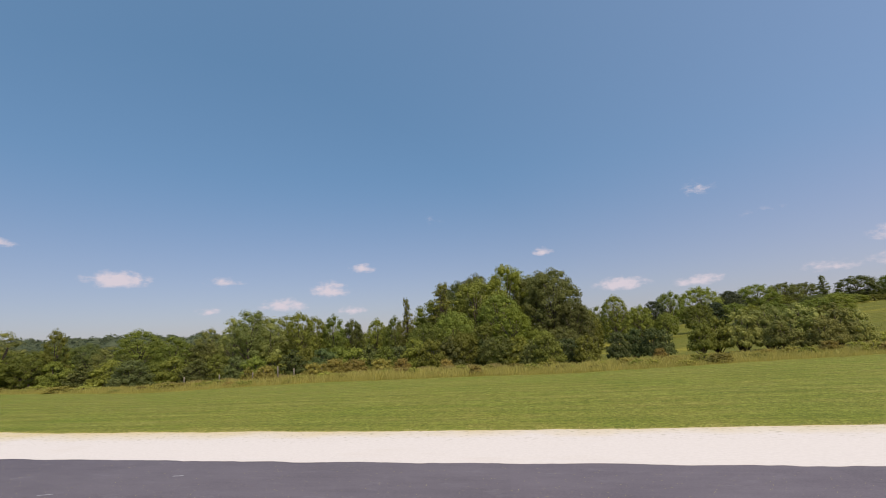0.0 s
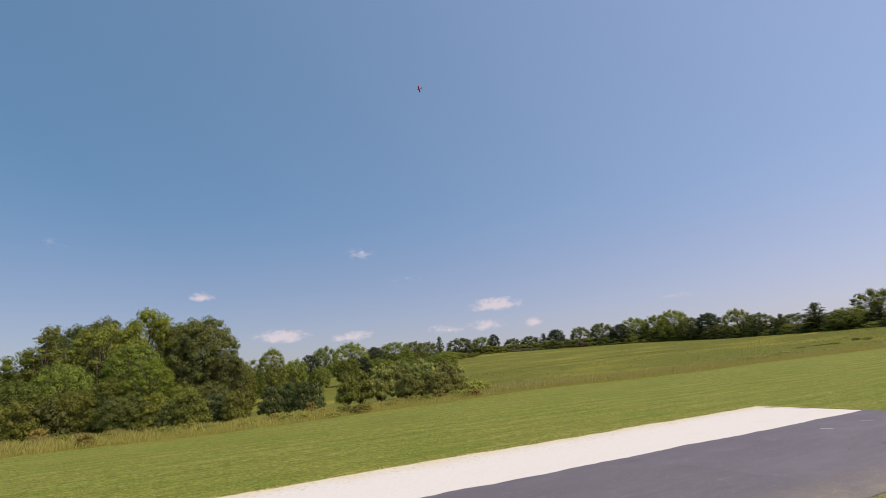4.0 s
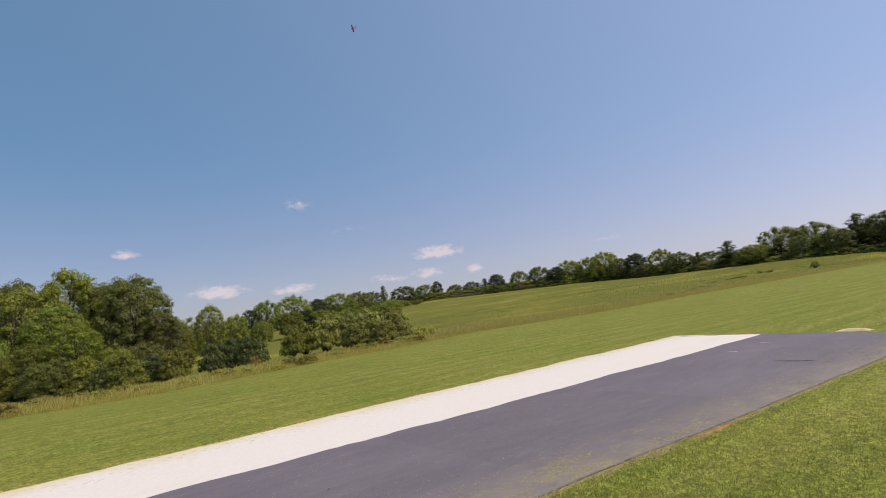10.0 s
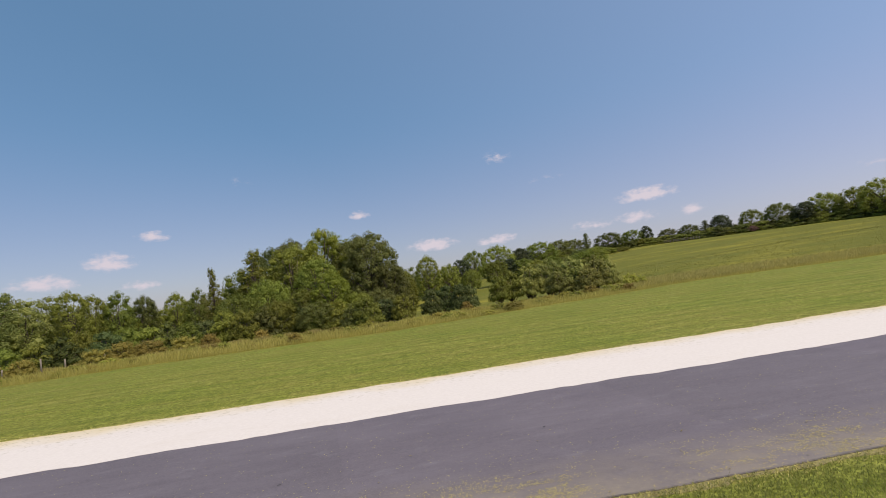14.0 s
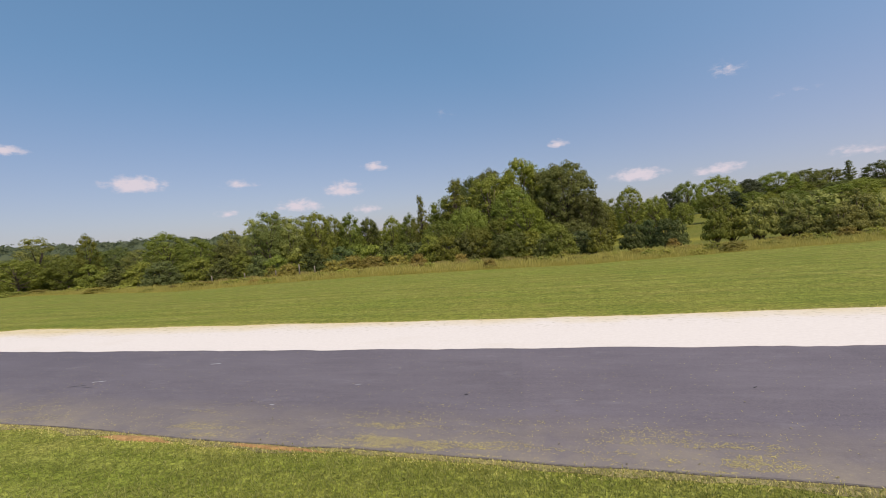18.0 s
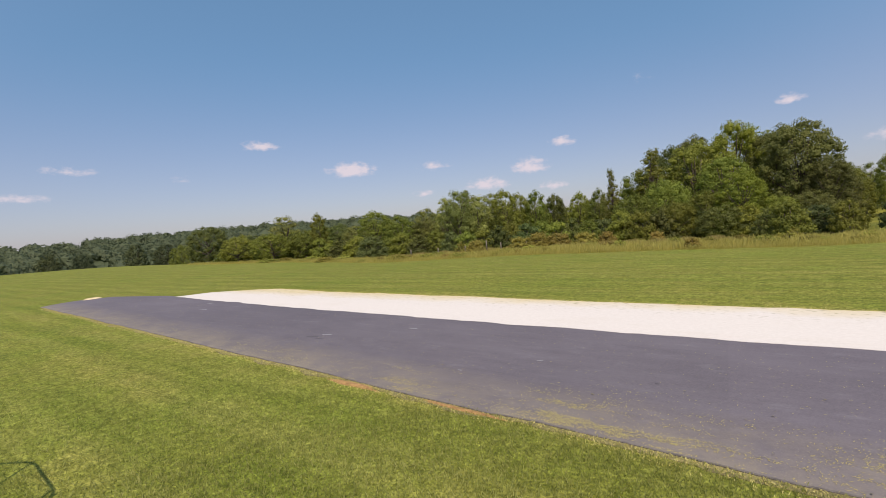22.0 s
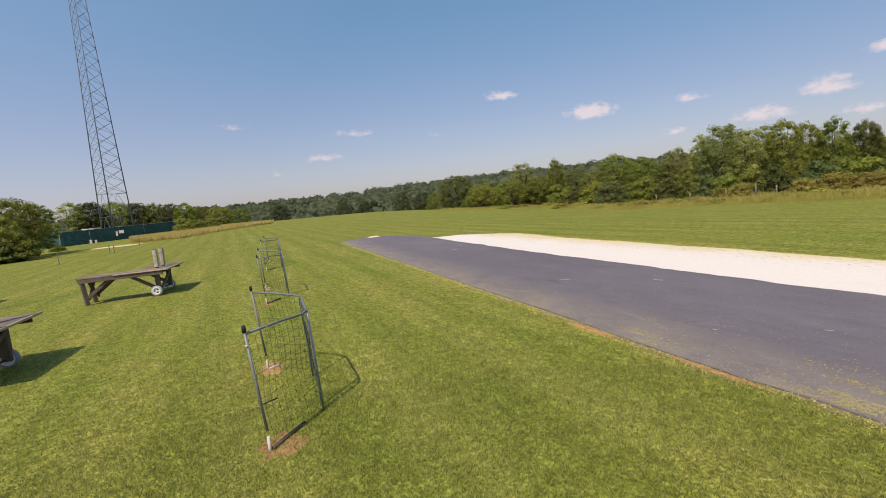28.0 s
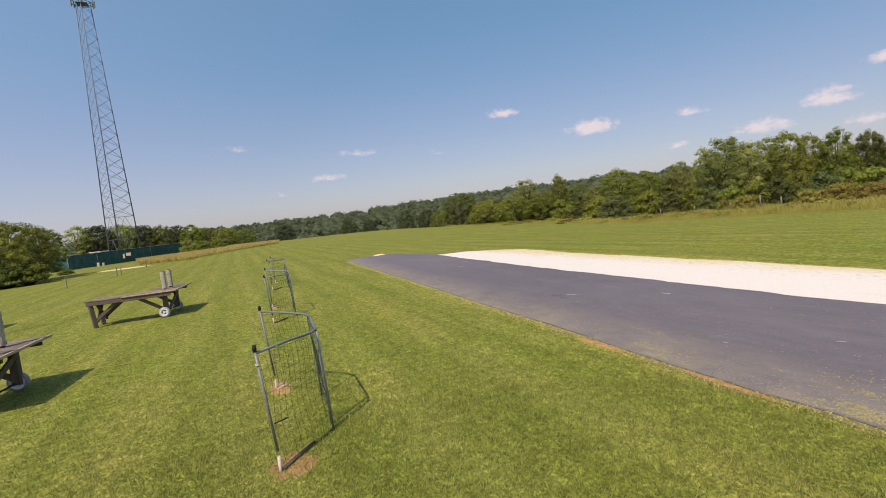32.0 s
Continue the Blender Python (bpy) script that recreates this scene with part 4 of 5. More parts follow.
# trees round the tower compound
for k, az, r, el, w in [("mid2", -108.9, 50, 4.0, 3.6), ("mid", -106.7, 54, 3.3, 2.2), ("mid", -111.6, 50, 4.0, 3.6), ("pale", -109.8, 47, 2.6, 2.8), ("dark", -113.8, 52, 4.2, 3.4), ("mid", -117, 52, 3.4, 3.6),
                        ("airy", -103.9, 100, 3.0, 1.5), ("dark", -102.4, 102, 2.9, 1.9), ("mid", -100.4, 104, 2.8, 1.9), ("dark", -98.6, 104, 2.5, 1.7), ("mid2", -97.0, 104, 2.3, 1.7),
                        ("mid", -95.6, 102, 2.1, 1.4), ("light", -94.2, 98, 2.05, 1.3), ("mid2", -92.8, 104, 1.5, 1.4), ("light", -91.0, 100, 1.35, 1.6), ("mid", -89.0, 108, .9, 1.4),
                        ("dark", -84.7, 150, 1.0, 1.4), ("mid", -77.5, 140, .6, 1.2), ("dark", -75.0, 150, .5, 1.2), ("mid2", -70.6, 140, 1.0, 1.3), ("mid", -68.0, 130, .8, 1.6), ("pale", -66.4, 120, .6, 1.6), ("mid", -60.5, 92, 1.2, 2.2)]:
    plant(KINDS, k, az, r, el, w)
for az, r, el, w, k in [(-107.9, 46, .6, 2.0, "under"), (-109.4, 46, .7, 2.6, "under2"), (-111, 46, .6, 2.6, "under"), (-113.6, 47, .7, 2.6, "under2"), (-105.2, 60, -1.0, .9, "under"),
                        (-94.6, 82, .5, 1.2, "under"), (-93.2, 84, .2, 1.0, "bright"), (-91.8, 86, .2, 1.2, "under")]:
    plant(SHRUBS, k, az, r, el, w)


def far_woods():
    """Wooded ridges on the horizon, canopy after canopy."""
    rng = np.random.default_rng(21)
    V, F, n0 = [], [], 0
    for count, r0, r1, lo, hi in ((420, 640, 900, 8.5, 12), (340, 420, 640, 8, 11), (260, 260, 420, 7, 10), (200, 165, 260, 5.5, 8)):
        lobes = []
        for _ in range(count):
            a, r = rng.uniform(-118, -34), rng.uniform(r0, r1)
            x, y, z = on_ground(a, r)
            h = rng.uniform(lo * 0.85, hi * 1.1) * (float(np.interp(a, [-88, -62], [0.95, 1.5])) if r > 600 else 1)
            s = h * rng.uniform(0.42, 0.62)
            lobes += [(x, y, z + h - s * 0.8, s, s, s * 0.8), (x + s * 0.5, y + s * 0.3, z + h * 0.45, s * 1.1, s * 1.1, h * 0.4), (x, y, z + h * 0.22, s * 1.2, s * 1.2, h * 0.34)]
        v, f = lobes_to_leaves(lobes, 85 / (r0 * 1.6), r0 * 0.0025, rng, knots=7)
        cv, cf = cores(lobes, rng, 0.72)
        for vv, ff in ((v, f), (cv[cf[:, [0, 1, 2, 2]]].reshape(-1, 3) + np.tile([[0, 0, 0], [0, 0, 0], [0, 0, 0], [.01, .01, .01]], (len(cf), 1)), np.arange(len(cf) * 4).reshape(-1, 4))):
            V.append(vv)
            F.append(ff + n0)
            n0 += len(vv)
    # the ridge's haze is in its leaf colour
    me = raw_mesh("far_woods", np.concatenate(V), np.concatenate(F), (LEAF_FAR_HAZED,))
    tagged(new("far_woods", me), "distant wooded ridge of dark green canopy with haze painted in", "woods", kind="stuff")


far_woods()

# ---- pilot barriers ----


def net(a, b, z0, z1, step=0.062, w=0.0011):
    """Knotted netting between two uprights, sagging a little."""
    a, b = Vector(a), Vector(b)
    v, f = [], []
    d = (b - a)
    side = Vector((-d.y, d.x, 0)).normalized()

    def strand(p, q, n):
        prev = None
        for k in range(n + 1):
            t = k / n
            c = p.lerp(q, t) + side * 0.03 * math.sin(5 * t + p.z * 9 + p.x * 3) * math.sin(math.pi * t)
            i = len(v)
            along = (q - p).normalized()
            u = along.cross(side).normalized()
            v.extend([c + u * w, c - u * w * 0.5 + side * w, c - u * w * 0.5 - side * w])
            if prev is not None:
                for m in range(3):
                    f.append((prev + m, prev + (m + 1) % 3, i + (m + 1) % 3, i + m))
            prev = i
    n = max(2, int(d.length / step))
    for k in range(n + 1):
        p = a.lerp(b, k / n)
        strand(Vector((p.x, p.y, z0)), Vector((p.x, p.y, z1)), 8)
    m = int((z1 - z0) / (step * 1.35))
    for k in range(m + 1):
        z = z0 + (z1 - z0) * k / m
        strand(Vector((a.x, a.y, z)), Vector((b.x, b.y, z)), 8)
    return raw_mesh("net", [tuple(p) for p in v], f, (WIRE,))


def patch(rx, ry, seed, top=0.012):
    """A worn patch of bare soil, irregular, slightly domed."""
    bm = bmesh.new()
    c = bm.verts.new((0, 0, top))
    ring = []
    for ring_k, zz in ((0.55, top * 0.9), (1.0, -0.004)):
        row = []
        for k in range(26):
            a = 2 * math.pi * k / 26
            w = ring_k * (1 + 0.45 * noise.noise((math.cos(a) * 1.7, math.sin(a) * 1.7, seed)) + 0.3 * noise.noise((math.cos(a) * 5, math.sin(a) * 5, seed + 2)))
            row.append(bm.verts.new((rx * w * math.cos(a), ry * w * math.sin(a), zz)))
        ring.append(row)
    for k in range(26):
        bm.faces.new((c, ring[0][k], ring[0][(k + 1) % 26])).smooth = True
        bm.faces.new((ring[0][k], ring[1][k], ring[1][(k + 1) % 26], ring[0][(k + 1) % 26])).smooth = True
    return bm


def pilot_barrier():
    t = thing("safety_barrier", "bent galvanised pipe safety barrier hung with dark netting on grass", "barrier", group="pilot barriers")
    A, B, C, D, H = Vector((0, 0, 0)), Vector((-1.9, 0.12, 0)), Vector((-0.48, 0.47, 0)), Vector((-1.36, 0.52, 0)), 0.885
    up = Vector((0, 0, 1))
    rail = [A + up * H, A.lerp(C, 0.5) + up * (H + 0.005), A.lerp(C, 0.86) + up * H]
    for k in range(5):
        q = k / 4
        rail.append((A.lerp(C, 0.9)).lerp(C, q).lerp(C.lerp(D, 0.12), q) + up * H)
    rail.append(C.lerp(D, 0.5) + up * H)
    for k in range(5):
        q = k / 4
        rail.append((D.lerp(C, 0.12)).lerp(D, q).lerp(B.lerp(D, 0.88), q) + up * H)
    rail += [B.lerp(D, 0.5) + up * (H + 0.005), B + up * H]
    rail = [p + Vector((0, -0.055 + 0.05 * max(0, p.y), -0.06 * max(0, p.y))) for p in rail]
    part("top_rail", tube(rail, 0.011, 10), STEEL, t)
    lean = Vector((0, -0.1375, 0))
    for p in (A, B):
        post = part("post", tube([p + up * 0.16, p + up * (H + 0.02) + lean * 0.4], 0.0098, 10), STEEL, t)
        part("cap", tube([p + up * (H + 0.01) + lean * 0.4, p + up * (H + 0.035) + lean * 0.4, p + up * (H + 0.06) + lean * 0.4], [0.013, 0.0155, 0.012], 10), BLACK, post, "black rubber cap")
        part("foot_sleeve", tube([p - up * 0.05, p + up * 0.115], 0.0118, 10), PVC, t, "dirty white plastic sleeve")
    for p, top in ((C, H - 0.035), (D, H - 0.035), (C.lerp(D, 0.12), H - 0.04)):
        part("post", tube([p - up * 0.05, p + up * top + Vector((0, -0.03, 0))], 0.0098, 10), STEEL, t)
    part("ground_bar", tube([A + Vector((0.0, 0.02, 0.02)), A.lerp(C, 0.6) + up * 0.02], 0.013, 8), BARK, t, "rusty brown bar on the ground")
    part("foot", tube([B + up * 0.012, B + Vector((-0.05, 0.12, 0.012))], 0.014, 8), PVC, t, "white plastic foot")
    part("hook", tube([A + up * 0.36, A + Vector((-0.02, 0.10, 0.37))], 0.005, 6), BLACK, t, "short black hook")
    for p, z in ((A + Vector((0, -0.05, 0)), 0.80), (A.lerp(C, 0.3) + Vector((0, -0.05, 0)), H - 0.012)):
        part("tie", tube([p + up * (z - 0.005), p + up * (z + 0.005)], 0.0145, 10), SAND, t, "yellow tie")
    for p, q in ((A, C), (C, D), (D, B)):
        part("net", net(p, q, 0.04, H - 0.04), WIRE, t, "dark knotted net").rotation_euler = (0.045, 0, 0)
    return t


barrier = pilot_barrier()
barrier.matrix_world = pose(-3.49, 0.03, 0)
copy_thing(barrier, pose(-9.40, 0.41, 0))
copy_thing(barrier, pose(-15.0, 0.79, 0, 0, 0, -3))
for k, (x, y, rx, ry) in enumerate(((-3.52, 0.12, 0.27, 0.20), (-5.42, 0.2, 0.30, 0.13), (-9.4, 0.45, 0.16, 0.10), (-11.3, 0.55, 0.2, 0.10))):
    ob = new("bare_soil", bm_mesh("bare_soil", patch(rx, ry, k * 3.1, 0.005), DIRT))
    ob.location = (x, y, 0)
    tagged(ob, "worn patch of orange clay soil at a barrier foot", "soil", "bare soil patches")
for k, (x, y, rx, ry) in enumerate(((-4.15, 3.585, 0.55, 0.06), (-2.6, 3.53, 0.5, 0.04), (5.4, 3.12, 0.5, 0.035))):
    ob = new("bare_soil", bm_mesh("bare_soil", patch(rx, ry, 40 + k * 3.1, 0.016), DIRT))
    ob.matrix_world = pose(x, y, 0, 0, 0, -3.2)
    tagged(ob, "strip of orange clay soil along the runway mat", "soil", "bare soil patches")
for x, y, rx, ry, r in ((-22.8, 6.4, 0.2, 0.4, 8), (14.72, 4.55, 0.14, 0.34, 4)):
    ob = new("dry_turf_mound", bm_mesh("dry_turf_mound", patch(rx, ry, 70 + x, 0.06), SAND))
    ob.matrix_world = pose(x, y, 0, 0, 0, r)
    tagged(ob, "small pale mound of sandy soil at the runway end", "soil", "sandy mounds")

# ---- work tables on wheels ----


def wheel():
    bm = bmesh.new()
    prof = [(0.062, -0.035), (0.105, -0.042), (0.122, -0.025), (0.125, 0.0), (0.122, 0.025), (0.105, 0.042), (0.062, 0.035)]
    rows = []
    for k in range(24):
        a = 2 * math.pi * k / 24
        rows.append([bm.verts.new((x, r * math.cos(a), r * math.sin(a))) for r, x in prof])
    for k in range(24):
        a, b = rows[k], rows[(k + 1) % 24]
        for i in range(len(prof)):
            j = (i + 1) % len(prof)
            bm.faces.new((a[i], a[j], b[j], b[i])).smooth = True
    rim = bmesh.new()
    ring = []
    for k in range(24):
        a = 2 * math.pi * k / 24
        ring.append([rim.verts.new((x, r * math.cos(a), r * math.sin(a))) for r, x in ((0.054, -0.034), (0.088, -0.044), (0.096, -0.036), (0.096, 0.036), (0.088, 0.044), (0.054, 0.034))])
    for k in range(24):
        a, b = ring[k], ring[(k + 1) % 24]
        for i in range(6):
            rim.faces.new((a[i], a[(i + 1) % 6], b[(i + 1) % 6], b[i])).smooth = i != 5
    tube([(-0.045, 0, 0), (0.045, 0, 0)], 0.022, 12, rim)
    for k in range(3):
        a = 2 * math.pi * k / 3 + 0.5
        box((0.05, 0.030, 0.05), pose(0, 0, 0, math.degrees(a)) @ Matrix.Translation((0, 0, 0.038)), 0.005, rim)
    return bm_mesh("tyre", bm, TYRE), bm_mesh("rim", rim, RIM)


TYRE_MESH, RIM_MESH = wheel()


def work_table(post_h, posts):
    """Start-up bench: plank top, timber legs at one end, wheels at the other, two padded uprights."""
    t = thing("work_table", "weathered grey timber work table with wheels and two padded uprights", "table", group="work tables")
    L0, L1, W0, W1, H = -1.55, 0.32, 0.22, -1.32, 0.645
    TAIL, SHOULDER = -0.36, -0.46                          # the tail's inner side, and where the wide end begins
    for k in range(10):
        x = W0 - (W0 - W1) * (k + 0.5) / 10
        w = (W0 - W1) / 10 - 0.008
        y0 = (L0 if x > TAIL else SHOULDER) + 0.02 * (k * 7 % 4)
        part("plank", box((w, L1 - y0, 0.028), Matrix.Translation((x, (y0 + L1) / 2, H - 0.014)) @ pose(0, 0, 0, 0.25 * (k % 3 - 1), 0.4 * (k % 2), 0), 0.004), PLANK, t)
    for x, y0 in ((W0 - 0.03, L0 + 0.02), (TAIL + 0.03, L0 + 0.02), (W1 + 0.03, SHOULDER)):
        part("side_rail", beam((x, y0, H - 0.075), (x, L1 - 0.10, H - 0.075), 0.04, 0.09), WOOD, t)
    for y, x1 in ((L0 + 0.06, TAIL + 0.06), (SHOULDER + 0.04, W1 + 0.06), (0.0, W1 + 0.06)):
        part("cross_rail", beam((W0 - 0.06, y, H - 0.08), (x1, y, H - 0.08), 0.04, 0.085), WOOD, t)
    for x in (0.12, TAIL + 0.06):
        part("leg", beam((x + 0.03, L0 + 0.08, H - 0.04), (x, L0 + 0.12, 0.0), 0.085, 0.085), WOOD, t)
        part("brace", beam((x, L0 + 0.14, 0.16), (x, L0 + 0.62, H - 0.10), 0.04, 0.075), WOOD, t)
    for x in (0.0, -0.93):
        part("wheel_leg", beam((x - 0.05, 0.02, H - 0.04), (x - 0.05, 0.02, 0.10), 0.095, 0.095), WOOD, t)
        part("brace", beam((x - 0.05, 0.06, 0.13), (x - 0.05, -0.56, H - 0.10), 0.04, 0.075), WOOD, t)
        hub = part("wheel", TYRE_MESH, TYRE, t, "grey pneumatic tyre")
        hub.matrix_local = pose(x + (0.06 if x == 0 else -0.10), 0.0, 0.125)
        part("rim", RIM_MESH, RIM, hub, "white spoked rim")
    part("cross_brace", beam((0.12, L0 + 0.17, 0.14), (TAIL + 0.08, L0 + 0.17, H - 0.12), 0.035, 0.07), WOOD, t)
    part("cross_brace", beam((TAIL + 0.06, L0 + 0.21, 0.14), (0.12, L0 + 0.21, H - 0.12), 0.035, 0.07), WOOD, t)
    part("cross_brace", beam((-0.02, 0.08, 0.16), (-0.95, 0.08, H - 0.12), 0.035, 0.08), WOOD, t)
    part("axle", tube([(0.08, 0, 0.125), (-1.06, 0, 0.125)], 0.012, 8), BLACK, t)
    part("end_board", box((W0 - W1 + 0.01, 0.03, 0.034), Matrix.Translation(((W0 + W1) / 2, L1 + 0.012, H - 0.012)) @ pose(0, 0, 0, 0, 0.3, 0.4), 0.004), EDGE, t, "pale worn board along the table end")
    part("edge_board", box((0.022, (L1 - L0) * 0.6, 0.030), Matrix.Translation((W0 + 0.008, L1 - (L1 - L0) * 0.3, H - 0.012)), 0.004), EDGE, t, "pale worn board along the table side")
    for x in posts:
        bm = box((0.07, 0.07, post_h + 0.08), Matrix.Translation((x, 0.0, H + post_h / 2 - 0.02)), 0.012)
        up = part("upright", bm, WOOD, t)
        wrap = bmesh.new()
        n = 30
        rows = []
        for i in range(n + 1):
            z = H + 0.03 + (post_h - 0.03) * i / n
            row = []
            for k in range(16):
                a = 2 * math.pi * k / 16
                r = 0.050 * (1 + 0.16 * noise.noise((math.cos(a) * 3, math.sin(a) * 3, z * 26 + x)) + 0.12 * noise.noise((math.cos(a) * 6, math.sin(a) * 6, z * 60 + x))) * (1.04 if i in (0, n) else 1)
                q = max(abs(math.cos(a)), abs(math.sin(a)))
                row.append(wrap.verts.new((x + r / q ** 0.6 * math.cos(a), r / q ** 0.6 * math.sin(a), z)))
            rows.append(row)
        for p, q in zip(rows, rows[1:]):
            for k in range(16):
                wrap.faces.new((p[k], p[(k + 1) % 16], q[(k + 1) % 16], q[k])).smooth = True
        wrap.faces.new(rows[-1])
        part("padding", wrap, CARPET, up, "pale shaggy carpet padding tied round the upright")
    return t


work_table(0.44, (-0.22, -0.72)).matrix_world = pose(-13.06, -1.80, 0, 0, 0, -9)
work_table(0.62, (-0.06, -0.80)).matrix_world = pose(-6.98, -3.04, 0, 0, 0, -6)

# ---- radio tower and its compound ----


def radio_tower():
    t = thing("radio_tower", "tall grey galvanised steel lattice tower with three legs", "tower")
    H, N, w0, w1 = 41.0, 20, 4.5, 1.9
    turn = radians(1)

    def corner(k, z):
        w = w0 + (w1 - w0) * z / H
        a = turn + k * 2 * math.pi / 3
        r = w / math.sqrt(3)
        return Vector((r * math.cos(a), r * math.sin(a), z))
    for k in range(3):
        part("leg", tube([corner(k, 0), corner(k, H * 0.5), corner(k, H)], [0.085, 0.072, 0.055], 8), GALV, t)
    bar = tube([(0, 0, 0), (0, 0, 1)], 0.027, 6)
    bar_mesh = bm_mesh("brace", bar, GALV)

    def strut(name, a, b):
        ob = part(name, bar_mesh, GALV, t)
        ob.matrix_local = Matrix.Translation(a) @ (b - a).to_track_quat("Z", "Y").to_matrix().to_4x4() @ Matrix.Diagonal((1, 1, (b - a).length, 1))
    zs = [0.0, 3.6, 7.2] + [7.2 + (H - 7.2) * (i + 1) / (N - 2) for i in range(N - 2)]
    for i in range(N):
        for k in range(3):
            a0, a1, b0, b1 = corner(k, zs[i]), corner(k, zs[i + 1]), corner((k + 1) % 3, zs[i]), corner((k + 1) % 3, zs[i + 1])
            if i < 2:
                strut("brace", a0, (a1 + b1) / 2)
                strut("brace", b0, (a1 + b1) / 2)
                strut("girt", a1, b1)
            else:
                strut("brace", a0, b1)
                strut("brace", b0, a1)
    part("ladder", tube([corner(0, 0) * 0.9, corner(0, H) * 0.9 + Vector((0, 0, 0.0))], 0.03, 6), GALV, t)
    for k in range(3):
        a, b = corner(k, H - 0.6) * 1.0, corner((k + 1) % 3, H - 0.6)
        for s in (0.15, 0.85):
            c = a.lerp(b, s)
            out = Vector((c.x, c.y, 0)).normalized()
            part("antenna", box((0.12, 0.22, 1.0), Matrix.Translation(c + out * 0.75 + Vector((0, 0, 0.3))) @ pose(0, 0, 0, 0, 0, math.degrees(math.atan2(out.y, out.x))), 0.03), STEEL, t, "grey panel antenna")
            part("antenna_arm", tube([c, c + out * 0.75], 0.04, 6), GALV, t)
    ring = [Vector((1.4 * math.cos(k * math.pi / 6), 1.4 * math.sin(k * math.pi / 6), H - 0.55)) for k in range(13)]
    for dz in (0.0, 0.55):
        part("platform_rail", tube([p + Vector((0, 0, dz)) for p in ring], 0.045, 6), GALV, t)
    part("platform", box((1.5, 1.5, 0.08), Matrix.Translation((0, 0, H - 0.62)), 0.01), GALV, t, "dark steel service platform")
    part("mast", tube([(0, 0, H - 1), (0, 0, H + 2.5)], 0.04, 8), GALV, t)
    part("footing", box((5.6, 5.6, 0.3), Matrix.Translation((0, 0, 0.0)), 0.03), PVC, t, "concrete footing")
    return t


radio_tower().matrix_world = pose(*on_ground(-100.4, 92))


def compound_fence():
    t = thing("compound_fence", "chain-link fence covered with dark green privacy screen", "fence")
    pts = [on_ground(-106.6, 78), on_ground(-104.9, 75), on_ground(-102.6, 77.5), on_ground(-100.4, 80), on_ground(-98.1, 83.5), on_ground(-95.2, 88), on_ground(-94.0, 95)]
    for p in pts:
        part("fence_post", tube([(p[0], p[1], p[2] - 0.3), (p[0], p[1], p[2] + 1.95)], 0.045, 8), STEEL, t)
    for n, (a, b) in enumerate(zip(pts, pts[1:])):
        a, b = Vector(a), Vector(b)
        d = b - a
        side = Vector((-d.y, d.x, 0)).normalized()
        v, f, m = [], [], 24
        for i in range(m + 1):
            c = a.lerp(b, i / m) + side * 0.05 * math.sin(i * 0.9 + n)
            for z in (0.06, 0.65, 1.3, 1.84 - 0.03 * math.sin(i * 0.7)):
                v.append(tuple(c + Vector((0, 0, z)) + side * 0.03 * math.sin(i * 1.7 + z * 4)))
        for i in range(m):
            for k in range(3):
                q = i * 4 + k
                f.append((q, q + 4, q + 5, q + 1))
        k = len(v)
        v += [tuple(Vector(p) + side * 0.006) for p in v]
        f += [tuple(j + k for j in reversed(q)) for q in f]
        part("screen", raw_mesh("screen", v, f, (SCREEN,), None, True), SCREEN, t)
        part("top_rail", tube([a + Vector((0, 0, 1.88)), b + Vector((0, 0, 1.88))], 0.025, 6), STEEL, t)
    c = Vector(on_ground(-100.0, 79.6))
    part("sign", box((0.05, 0.75, 0.42), Matrix.Translation(c + Vector((0.25, 0.0, 1.15))) @ pose(0, 0, 0, 0, 0, -32), 0.01), PVC, t, "small white notice board")
    part("sign", box((0.05, 0.30, 0.60), Matrix.Translation(Vector(on_ground(-100.4, 79.2)) + Vector((0.25, 0, 0.95))) @ pose(0, 0, 0, 0, 0, -32), 0.01), PVC, t, "small white notice board")
    return t


compound_fence()
shed = thing("utility_cabinet", "low white equipment cabinet behind the green fence", "cabinet", pose(*on_ground(-102.4, 84), 0, 0, -30))
part("body", box((1.4, 1.5, 1.9), Matrix.Translation((0, 0, 0.95)), 0.03), SIDING, shed)
part("roof", box((1.6, 1.8, 0.12), Matrix.Translation((0, 0, 1.96)), 0.03), PVC, shed)
for az, r, h in ((-102.6, 76.0, 0.55), (-102.2, 76.4, 0.45)):
    b = thing("marker_block", "small white post at the foot of the fence", "post", pose(*on_ground(az, r)), "fence markers")
    part("block", box((0.22, 0.25, h), Matrix.Translation((0, 0, h / 2)), 0.02), PVC, b)

for x, y, h in ((-32.3, -8.85, 0.62), (-39.5, -7.88, 0.62), (-39.5, -7.62, 0.5), (-48.0, -7.35, 0.62), (-26.0, -10.45, 0.62)):
    s = thing("marker_stake", "thin dark wooden stake standing in the mown grass", "stake", pose(x, y, 0), "marker stakes")
    part("shaft", beam((0, 0, -0.1), (0.02, 0.01, h), 0.042, 0.042), POST, s)
    part("head", box((0.055, 0.055, 0.05), Matrix.Translation((0.02, 0.01, h)), 0.01), POST, s)
ob = new("sand_patch", bm_mesh("sand_patch", patch(1.6, 2.2, 3.3, 0.05), SAND))
ob.matrix_world = pose(*on_ground(-100.6, 54))
tagged(ob, "bare sandy patch in the grass before the compound", "soil")

pole = thing("flag_pole", "dark green painted steel pole standing on the grass", "pole", pose(-14.45, -6.2, 0))
part("shaft", tube([(0, 0, -0.1), (0, 0, 1.9), (0.02, 0, 3.4)], [0.042, 0.04, 0.035], 10), DARKPOLE, pole)
part("collar", tube([(0, 0, 0.0), (0, 0, 0.06)], 0.09, 12), STEEL, pole)
